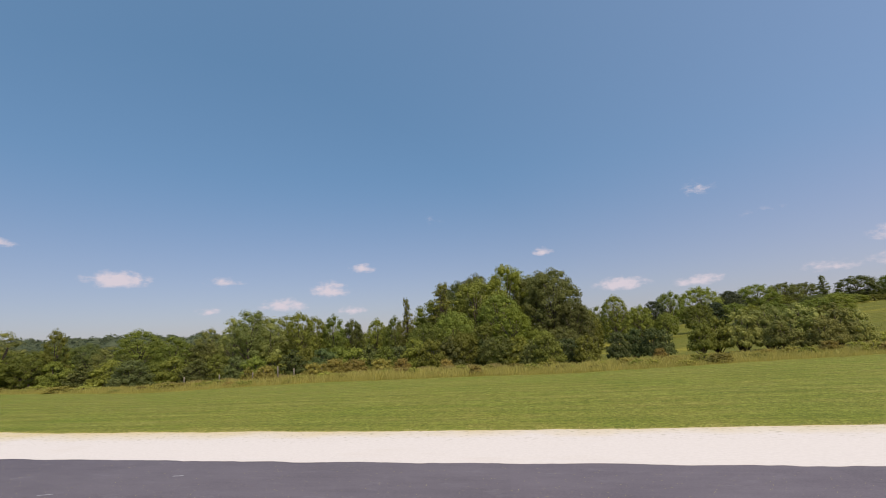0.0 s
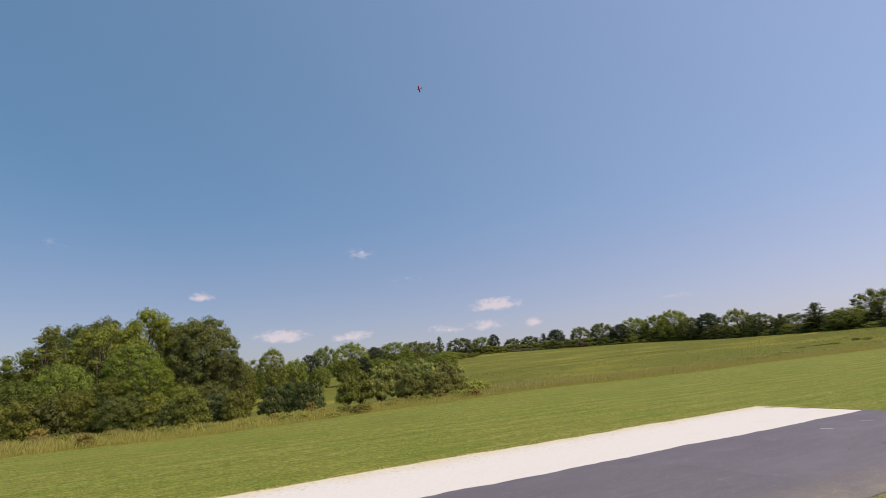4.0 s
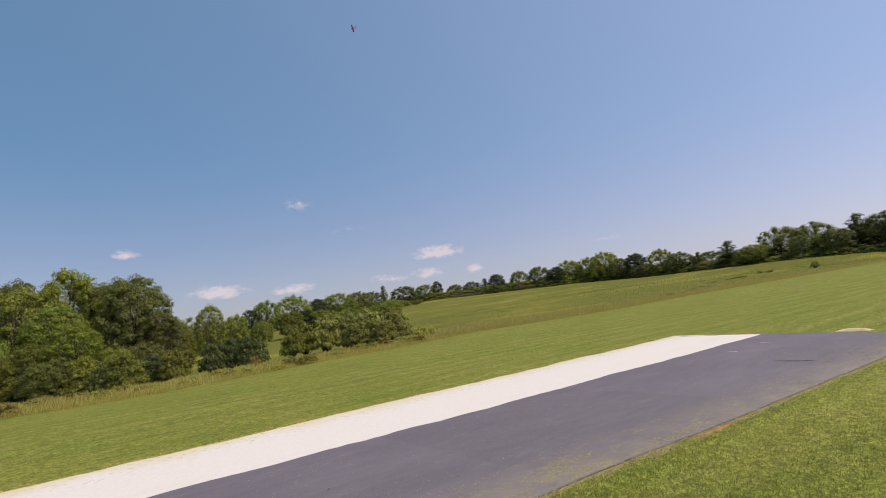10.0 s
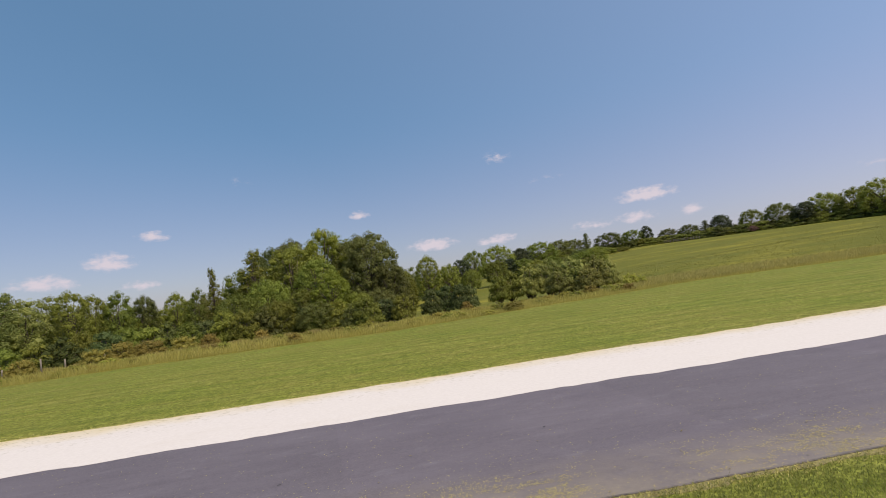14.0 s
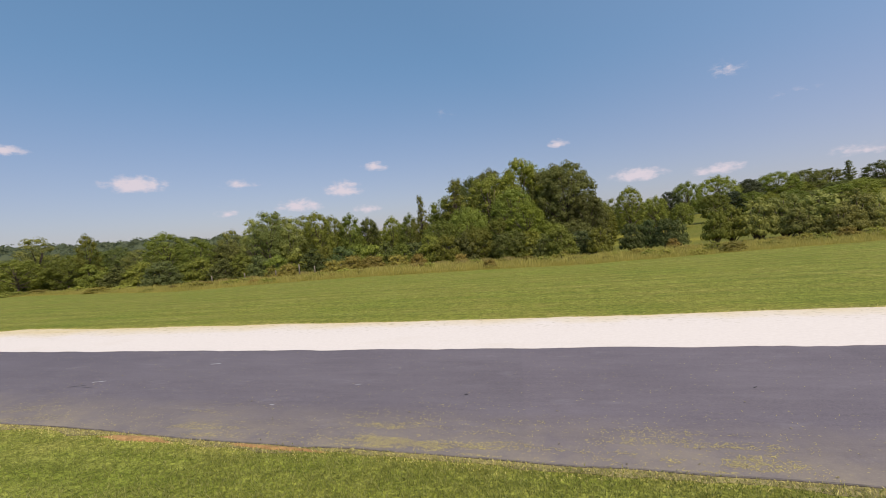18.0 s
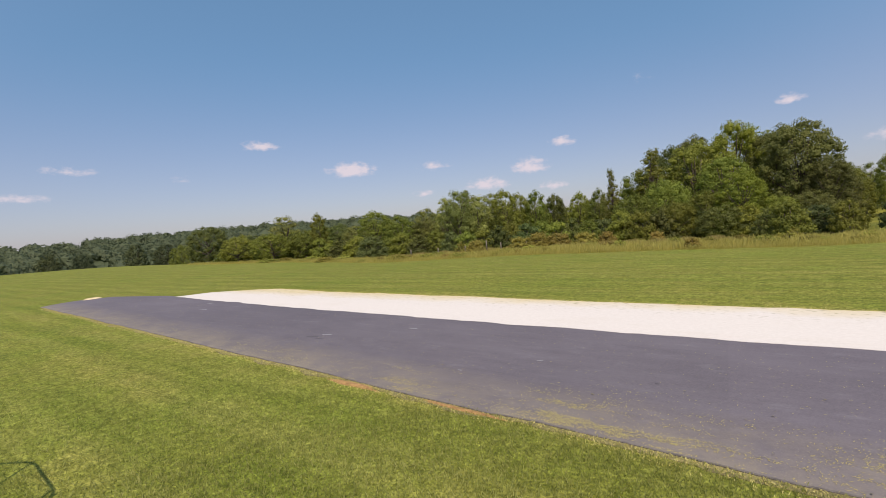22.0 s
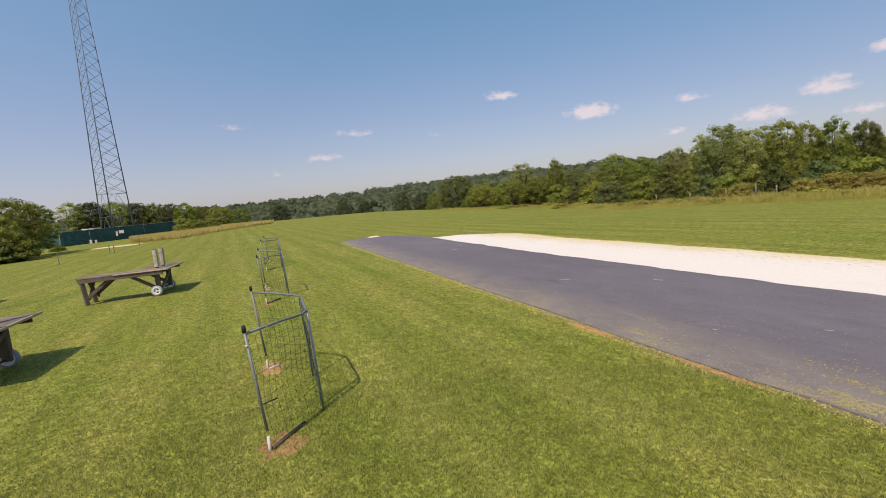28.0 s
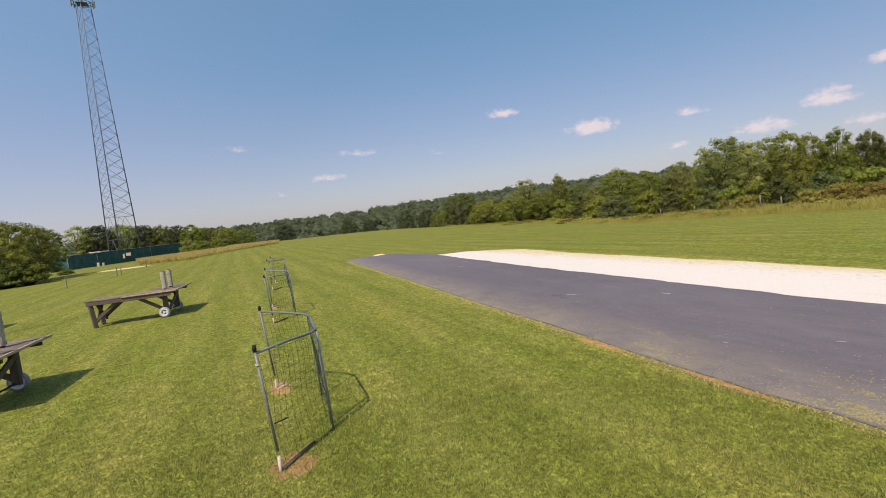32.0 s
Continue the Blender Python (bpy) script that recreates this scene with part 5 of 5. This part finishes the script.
bin_box = thing("storage_box", "green metal storage box on a low wooden pallet", "box", pose(-29.4, -13.4, 0, 0, 0, -20))
part("body", box((0.9, 1.5, 1.5), Matrix.Translation((0, 0, 0.87)), 0.02), SCREEN, bin_box)
part("lid", box((0.96, 1.56, 0.06), Matrix.Translation((0, 0, 1.65)), 0.015), SCREEN, bin_box)
part("pallet", box((1.2, 2.2, 0.12), Matrix.Translation((0, 0.2, 0.06)), 0.02), EDGE, bin_box, "worn pale wooden pallet")
shelter = thing("sun_shelter", "open timber sun shelter with flat roof that shades the grass", "shelter")
part("roof", box((4.6, 3.2, 0.08), Matrix.Translation((-13.56, -9.13, 2.84)), 0.01), ROOF, shelter)
for x in (-15.7, -11.4):
    part("rafter", beam((x, -7.55, 2.72), (x, -10.7, 2.72), 0.06, 0.14), WOOD, shelter)
    for y in (-7.7, -10.55):
        part("post", beam((x, y, -0.1), (x, y, 2.66), 0.12, 0.12), WOOD, shelter)

# ---- far things ----
wind = thing("windsock", "tall thin pole with a small red windsock on the field edge", "windsock", pose(*on_ground(79.4, 128)))
part("pole", tube([(0, 0, 0), (0.05, 0, 7.0)], [0.06, 0.04], 8), POST, wind)
part("sock", tube([(0.05, 0, 6.9), (0.15, -0.25, 6.7), (0.2, -0.45, 6.0)], [0.24, 0.22, 0.12], 10), RED, wind, "red cloth sock")


def house(az, r, w, d, h, turn):
    t = thing("house", "small pale house with grey roof beyond the hill crest", "house", pose(*on_ground(az, r), 0, 0, turn), "far houses")
    part("wall", box((w, d, h), Matrix.Translation((0, 0, h / 2)), 0.03), SIDING, t)
    bm = bmesh.new()
    q = [bm.verts.new(p) for p in ((-w / 2 - .4, -d / 2 - .4, h), (w / 2 + .4, -d / 2 - .4, h), (w / 2 + .4, d / 2 + .4, h), (-w / 2 - .4, d / 2 + .4, h), (-w / 2, 0, h + d * .32), (w / 2, 0, h + d * .32))]
    for f in ((0, 1, 5, 4), (2, 3, 4, 5), (0, 4, 3), (1, 2, 5), (3, 2, 1, 0)):
        bm.faces.new([q[i] for i in f])
    part("roof", bm, ROOF, t)
    for x in (-w * .3, 0, w * .3):
        win = part("window", box((1.1, 0.08, 1.1), Matrix.Translation((x, -d / 2 - 0.03, h * .55)), 0.01), PVC, t)
        part("pane", box((0.9, 0.05, 0.9), Matrix.Translation((x, -d / 2 - 0.07, h * .55)), 0.005), GLASSY, win)
    return t


house(45.9, 222, 6.0, 4.0, 1.8, -46)
house(40.9, 226, 5.0, 4.0, 1.3, -41)

rails = thing("field_fence", "weathered timber post and rail fence on the hill", "fence")
prev = None
for k in range(13):
    p = Vector(on_ground(33.8 + 0.28 * k, 217))
    part("fence_post", box((0.16, 0.16, 1.4), Matrix.Translation(p + Vector((0, 0, 0.6))), 0.02), POST, rails)
    if prev:
        for z in (0.55, 1.05):
            part("rail", beam(prev + Vector((0, 0, z)), p + Vector((0, 0, z)), 0.05, 0.14), POST, rails)
    prev = p
for az, r, h in ((-32.3, 42, 1.15), (-34.9, 43, 0.8), (-30.6, 42, 0.9), (-38.2, 45, 0.8), (-41.5, 48, 0.8), (-27.6, 41, 0.8)):
    p = thing("fence_post", "weathered wooden fence post in tall grass", "post", pose(*on_ground(az, r), 1.5, -2, 0), "old fence posts")
    part("shaft", tube([(0, 0, -0.2), (0.01, 0, h * 0.6), (0.02, 0.01, h)], [0.06, 0.055, 0.05], 8), POST, p)
    part("wire_staple", tube([(-0.065, 0, h * 0.7), (0.065, 0, h * 0.7)], 0.008, 6), STEEL, p)

# ---- model aircraft in the air ----
fly = thing("model_aircraft", "small red and white model biplane in the air", "model plane")
part("fuselage", tube([(-0.5, 0, 0), (-0.42, 0, 0.02), (0, 0, 0.03), (0.32, 0, 0.01), (0.42, 0, 0)], [0.02, 0.035, 0.085, 0.08, 0.05], 12), RED, fly)
for z in (-0.06, 0.18):
    part("wing", box((0.24, 1.25, 0.025), Matrix.Translation((0.12, 0, z)), 0.01), RED, fly)
for y in (-0.4, 0.4):
    part("wing_strut", tube([(0.12, y, -0.06), (0.12, y, 0.18)], 0.012, 6), PVC, fly)
part("tailplane", box((0.16, 0.44, 0.018), Matrix.Translation((-0.45, 0, 0.03)), 0.006), PVC, fly)
part("fin", box((0.15, 0.018, 0.18), Matrix.Translation((-0.46, 0, 0.11)), 0.006), PVC, fly)
part("propeller", box((0.012, 0.32, 0.03), Matrix.Translation((0.43, 0, 0)) @ pose(0, 0, 0, 25), 0.004), BLACK, fly)
for y in (-0.12, 0.12):
    part("wheel", tube([(0.22, y - 0.015, -0.2), (0.22, y + 0.015, -0.2)], 0.045, 10), BLACK, fly)
    part("gear_leg", tube([(0.2, y * 0.4, -0.04), (0.22, y, -0.2)], 0.008, 6), STEEL, fly)
fly.matrix_world = Matrix.Translation(Vector((0, 0, EYE)) + azel(25.4, 33.3) * 62) @ pose(0, 0, 0, 62, 12, 150) @ Matrix.Scale(0.62, 4)

# ---- marks on the runway ----


def mark(name, x, y, sx, sy, turn, mat, label, z=0.0045):
    bm = bmesh.new()
    n = 8
    top = [bm.verts.new(((k / n - 0.5) * sx, sy * (0.5 + 0.3 * noise.noise((k * 1.3, x, y))) * (1 if 0 < k < n else 0.5), 0.002)) for k in range(n + 1)]
    low = [bm.verts.new(((k / n - 0.5) * sx, -sy * (0.5 + 0.3 * noise.noise((k * 1.3, y, x))) * (1 if 0 < k < n else 0.5), 0.002)) for k in range(n + 1)]
    for k in range(n):
        bm.faces.new((low[k], low[k + 1], top[k + 1], top[k]))
    ob = new(name, bm_mesh(name, bm, mat))
    ob.matrix_world = pose(x, y, z + 0.004, 0, 0, turn)
    return tagged(ob, label, "mark", "marks on the mat")


for x, y, sx, sy, a in ((-6.7, 5.25, 0.20, 0.035, 20), (-5.46, 6.14, 0.16, 0.05, 10), (11.2, 5.75, 0.22, 0.05, -60), (12.7, 5.7, 0.26, 0.06, -50), (-2.6, 5.2, 0.08, 0.02, 30), (-3.3, 4.5, 0.06, 0.02, 0), (-14.2, 6.9, 0.5, 0.03, -4), (-13.2, 6.2, 0.4, 0.03, 4)):
    mark("scuff", x, y, sx, sy, a, SCUFF, "small white scuff on the dark runway mat")
for x, y, sx, sy, a in ((-6.85, 5.05, 0.24, 0.012, 25), (-6.6, 5.0, 0.16, 0.012, 15), (10.12, 4.12, 0.62, 0.06, 98), (1.6, 5.2, 0.05, 0.012, 40), (-1.2, 4.9, 0.04, 0.012, 10)):
    mark("tear", x, y, sx, sy, a, BLACK, "short dark tear in the runway mat")

# flat dark mark stands in for the shadow of the strip's curled edge
mark("curled_edge", 14.35, 8.25, 1.15, 0.05, 96, EDGE_SHADE, "painted shadow line of a curled crease near the white strip's end", 0.0095)

# ---- grass ----


def blades(x, y, z, h, w, rng, lean=0.5):
    """Grass blades: one bent tapering quad each."""
    n = len(x)
    a = rng.uniform(0, 2 * np.pi, n)
    b = rng.uniform(0, 2 * np.pi, n)
    l = h * rng.uniform(0.1, lean, n)
    p = np.stack([x, y, z], 1)
    side = np.stack([np.cos(a), np.sin(a), 0 * a], 1) * (w * 0.5)[:, None]
    out = np.stack([np.cos(b), np.sin(b), 0 * b], 1) * l[:, None]
    up = np.stack([0 * a, 0 * a, h], 1)
    v = np.stack([p - side, p + side, p + side * 0.55 + out * 0.5 + up * 0.7, p + out + up - side * 0.1], 1)
    return v.reshape(-1, 3), np.arange(4 * n).reshape(n, 4)


def lawn():
    rng = np.random.default_rng(3)
    m, n = 340000, 560000
    az = rng.uniform(-180, 180, m + n)
    r = np.r_[4.4 * np.sqrt(rng.uniform(0, 1, m)), 4.4 * (21 / 4.4) ** rng.uniform(0, 1, n)]
    x, y = r * np.sin(np.radians(az)), r * np.cos(np.radians(az))
    edge = 3.455 - 0.05 * x + rng.normal(0, 0.04, m + n)
    keep = (y < edge - 0.04) | (x < -23.0) | (x > 15.0)
    keep &= rng.uniform(0, 1, m + n) < np.clip(1.25 - r / 10.5, 0, 1)
    keep &= (y < 6) & (y > -9 - 0.3 * r)
    x, y, r = x[keep], y[keep], r[keep]
    h = rng.uniform(0.012, 0.032, len(x)) * np.clip(1.2 - 0.05 * r, 0.4, 1.1)
    v, f = blades(x, y, ground_z(x, y) - 0.002, h, 0.0034 + 0.0009 * r, rng, 0.95)
    me = raw_mesh("lawn", v, f, (BLADE,))
    tagged(new("lawn", me), "short mown green grass blades", "grass", kind="stuff")
    # ragged fringe along the runway's edges
    xs = rng.uniform(-21.5, 13.6, 26000)
    y1 = np.array([near_edge(q) for q in xs]) - np.abs(rng.normal(0.0, 0.075, 26000)) - 0.008
    x2 = rng.uniform(-17, 14.6, 11000)
    y2 = np.array([far_edge(q) for q in x2]) + np.abs(rng.normal(0.0, 0.09, 11000)) - 0.05
    y3 = rng.uniform(6.6, 9.3, 2500)
    x3 = 14.55 + rng.normal(0.05, 0.05, 2500)
    x, y = np.r_[xs, x2, x3], np.r_[y1, y2, y3]
    v, f = blades(x, y, 0 * x, np.where(y < 5.5, rng.uniform(0.008, 0.020, len(x)), rng.uniform(0.010, 0.032, len(x))), np.where(y < 5.5, 0.0055, 0.008), rng, 1.8)
    tagged(new("edge_grass", raw_mesh("edge_grass", v, f, (CLIP,))), "ragged yellowed grass fringe along the runway", "grass", kind="stuff")


def field_tufts():
    """Uneven tufts that the mower left across the field beyond the runway."""
    rng = np.random.default_rng(13)
    n = 120000
    az, r = rng.uniform(-100, 82, n), 9.0 * (46 / 9.0) ** rng.uniform(0, 1, n)
    x, y = r * np.sin(np.radians(az)), r * np.cos(np.radians(az))
    keep = (r < R_EDGE(az) * 0.9) & ((y > 9.75) | (x > 15.3) | (x < -23.6))
    x, y, r = x[keep], y[keep], r[keep]
    v, f = blades(x, y, ground_z(x, y) - 0.004, rng.uniform(0.006, 0.018, len(x)), 0.006 + 0.0006 * r, rng, 2.6)
    tagged(new("field_tufts", raw_mesh("field_tufts", v, f, (ROUGH,))), "uneven mown tufts of grass across the field", "grass", kind="stuff")


def tall_grass():
    rng = np.random.default_rng(5)
    n = 350000
    m = 42000                                             # tussocks, each with its own height
    home = rng.integers(0, m, n)
    az = rng.uniform(-66, 86, m)[home]
    re, wide, front = R_EDGE(az), np.interp(az, [-66, -40, 0, 28, 36, 62, 86], [11, 11, 10, 9, 8, 10, 10]), np.interp(az, [-66, -50, 26, 36], [0.94, 0.905, 0.905, 0.965])
    back = wide * (rng.uniform(0, 1, m) ** 1.25)[home]
    r = re * front + back + 0.18 * np.sin(az * 2.1) + 0.12 * np.sin(az * 5.3)
    x, y = r * np.sin(np.radians(az)) + rng.normal(0, 0.16, n), r * np.cos(np.radians(az)) + rng.normal(0, 0.16, n)
    tall = np.clip(rng.lognormal(-0.25, 0.45, m), 0.3, 1.6)[home]
    h = tall * np.interp(az, [-66, -46, -20, 0, 28, 36, 62, 86], [.22, .29, .36, .30, .25, .18, .22, .26]) * rng.uniform(0.3, 1.0, n) * np.clip(0.75 + back / 5.0, 0, 1.1)
    v, f = blades(x, y, ground_z(x, y) - 0.02, h, 0.008 + 0.00014 * r, rng, 0.45)
    tagged(new("tall_grass", raw_mesh("tall_grass", v, f, (TALL,))), "tall yellow-green unmown grass along the field edge", "grass", kind="stuff")
    n = 12000
    az = rng.uniform(-44, -6, n)
    r = R_EDGE(az) + 3 + 6 * rng.uniform(0, 1, n)
    x, y = r * np.sin(np.radians(az)), r * np.cos(np.radians(az))
    h = rng.uniform(0.25, 0.5, n) * (1 + 0.2 * np.sin(az * 2.3))
    v, f = blades(x, y, ground_z(x, y) - 0.02, h, np.full(n, 0.02), rng, 0.5)
    tagged(new("dry_grass", raw_mesh("dry_grass", v, f, (DRY,))), "tan seed heads among the tall grass", "grass", kind="stuff")
    n = 90000
    az = rng.uniform(-99.3, -85.6, n)
    r = np.interp(az, [-99.3, -95, -85.6], [60, 55, 80]) + rng.uniform(0, 34, n)  * np.interp(az, [-99.3, -96, -92, -85.6], [.5, .7, 1, .3])
    x, y = r * np.sin(np.radians(az)), r * np.cos(np.radians(az))
    v, f = blades(x, y, ground_z(x, y) - 0.02, rng.uniform(0.12, 0.58, n), np.full(n, 0.03), rng, 0.8)
    tagged(new("dry_grass", raw_mesh("dry_grass", v, f, (DRY,))), "tall dry tan grass at the end of the mown field", "grass", kind="stuff")
    n = 40000
    az = rng.uniform(27, 84, n)
    r = R_EDGE(az) + 12 * rng.uniform(0, 1, n) ** 1.5
    x, y = r * np.sin(np.radians(az)), r * np.cos(np.radians(az))
    v, f = blades(x, y, ground_z(x, y) - 0.02, rng.uniform(0.12, 0.42, n), 0.012 + 0.0002 * r, rng, 0.8)
    tagged(new("dry_grass", raw_mesh("dry_grass", v, f, (DRY,))), "tan seeding grass where the meadow meets the mown field", "grass", kind="stuff")
    n = 70000
    az = rng.uniform(28, 88, n)
    re, rc = R_EDGE(az), R_CREST(az)
    r = re + (rc - re) * rng.uniform(0.03, 1, n) ** 1.1
    x, y = r * np.sin(np.radians(az)), r * np.cos(np.radians(az))
    v, f = blades(x, y, ground_z(x, y) - 0.02, rng.uniform(0.05, 0.18, n), 0.02 + 0.0003 * r, rng, 1.8)
    tagged(new("meadow_grass", raw_mesh("meadow_grass", v, f, (ROUGH,))), "rough meadow grass and weeds over the hill", "grass", kind="stuff")


def leaf_litter():
    """Dead leaves and mower clods on the far end of the mat."""
    rng = np.random.default_rng(17)
    n = 1500
    x = np.r_[rng.normal(11.0, 1.3, 1300), rng.uniform(-20, 6, 200)]
    x = np.clip(x, -20.5, 13.4)
    y = np.array([near_edge(q) for q in x]) + 0.04 + np.abs(rng.normal(0, 0.85, n))
    keep = (y < 6.4) & (np.array([noise.noise((a * 1.1, b * 2.2, 5)) for a, b in zip(x, y)]) + rng.uniform(-0.3, 0.5, n) > 0)
    x, y = x[keep], y[keep]
    nor = np.stack([rng.normal(0, .3, len(x)), rng.normal(0, .3, len(x)), np.ones(len(x))], 1)
    nor /= np.linalg.norm(nor, axis=1, keepdims=True)
    v, f = leaf_quads(np.stack([x, y, np.full(len(x), 0.017)], 1), nor, 0.016, rng, slim=0.42)
    tagged(new("leaf_litter", raw_mesh("leaf_litter", v, f, (LITTER,))), "dark dead leaves and clods scattered on the runway mat", "litter", kind="stuff")


def clippings():
    rng = np.random.default_rng(9)
    n = 70000
    x = np.r_[rng.uniform(-20, 13, 24000), rng.normal(0.5, 3.2, 46000)]
    c = np.array([noise.noise((q * 0.9, 3.3, 0)) for q in x])
    keep = rng.uniform(0, 1, n) < np.clip(0.35 + c * 1.1, 0.06, 1)
    x = x[keep]
    y = np.array([near_edge(q) for q in x]) + 0.03 + np.abs(rng.normal(0, 0.38, len(x)))
    clump = np.array([noise.noise((a * 1.3, b * 5.5, 8)) + 0.6 * noise.noise((a * 4.5, b * 12, 3)) for a, b in zip(x, y)])
    keep = rng.uniform(0, 1, len(x)) < np.clip(0.22 + clump * 2.1, 0.05, 1)
    x, y = x[keep], y[keep]
    # single blades blown over the whole mat
    xs = rng.uniform(-21, 13.5, 5200)
    x, y = np.r_[x, xs], np.r_[y, 3.6 - 0.05 * xs + 3.0 * rng.uniform(0, 1, 5200) ** 1.4]
    p = np.stack([x, y, np.full(len(x), 0.0115)], 1)
    nor = np.stack([rng.normal(0, .08, len(x)), rng.normal(0, .08, len(x)), np.ones(len(x))], 1)
    nor /= np.linalg.norm(nor, axis=1, keepdims=True)
    v, f = leaf_quads(p, nor, 0.014, rng, slim=0.15)
    tagged(new("grass_clippings", raw_mesh("grass_clippings", v, f, (CLIP,))), "dry grass clippings scattered on the runway mat", "clippings", kind="stuff")


lawn()
field_tufts()
tall_grass()
leaf_litter()
clippings()
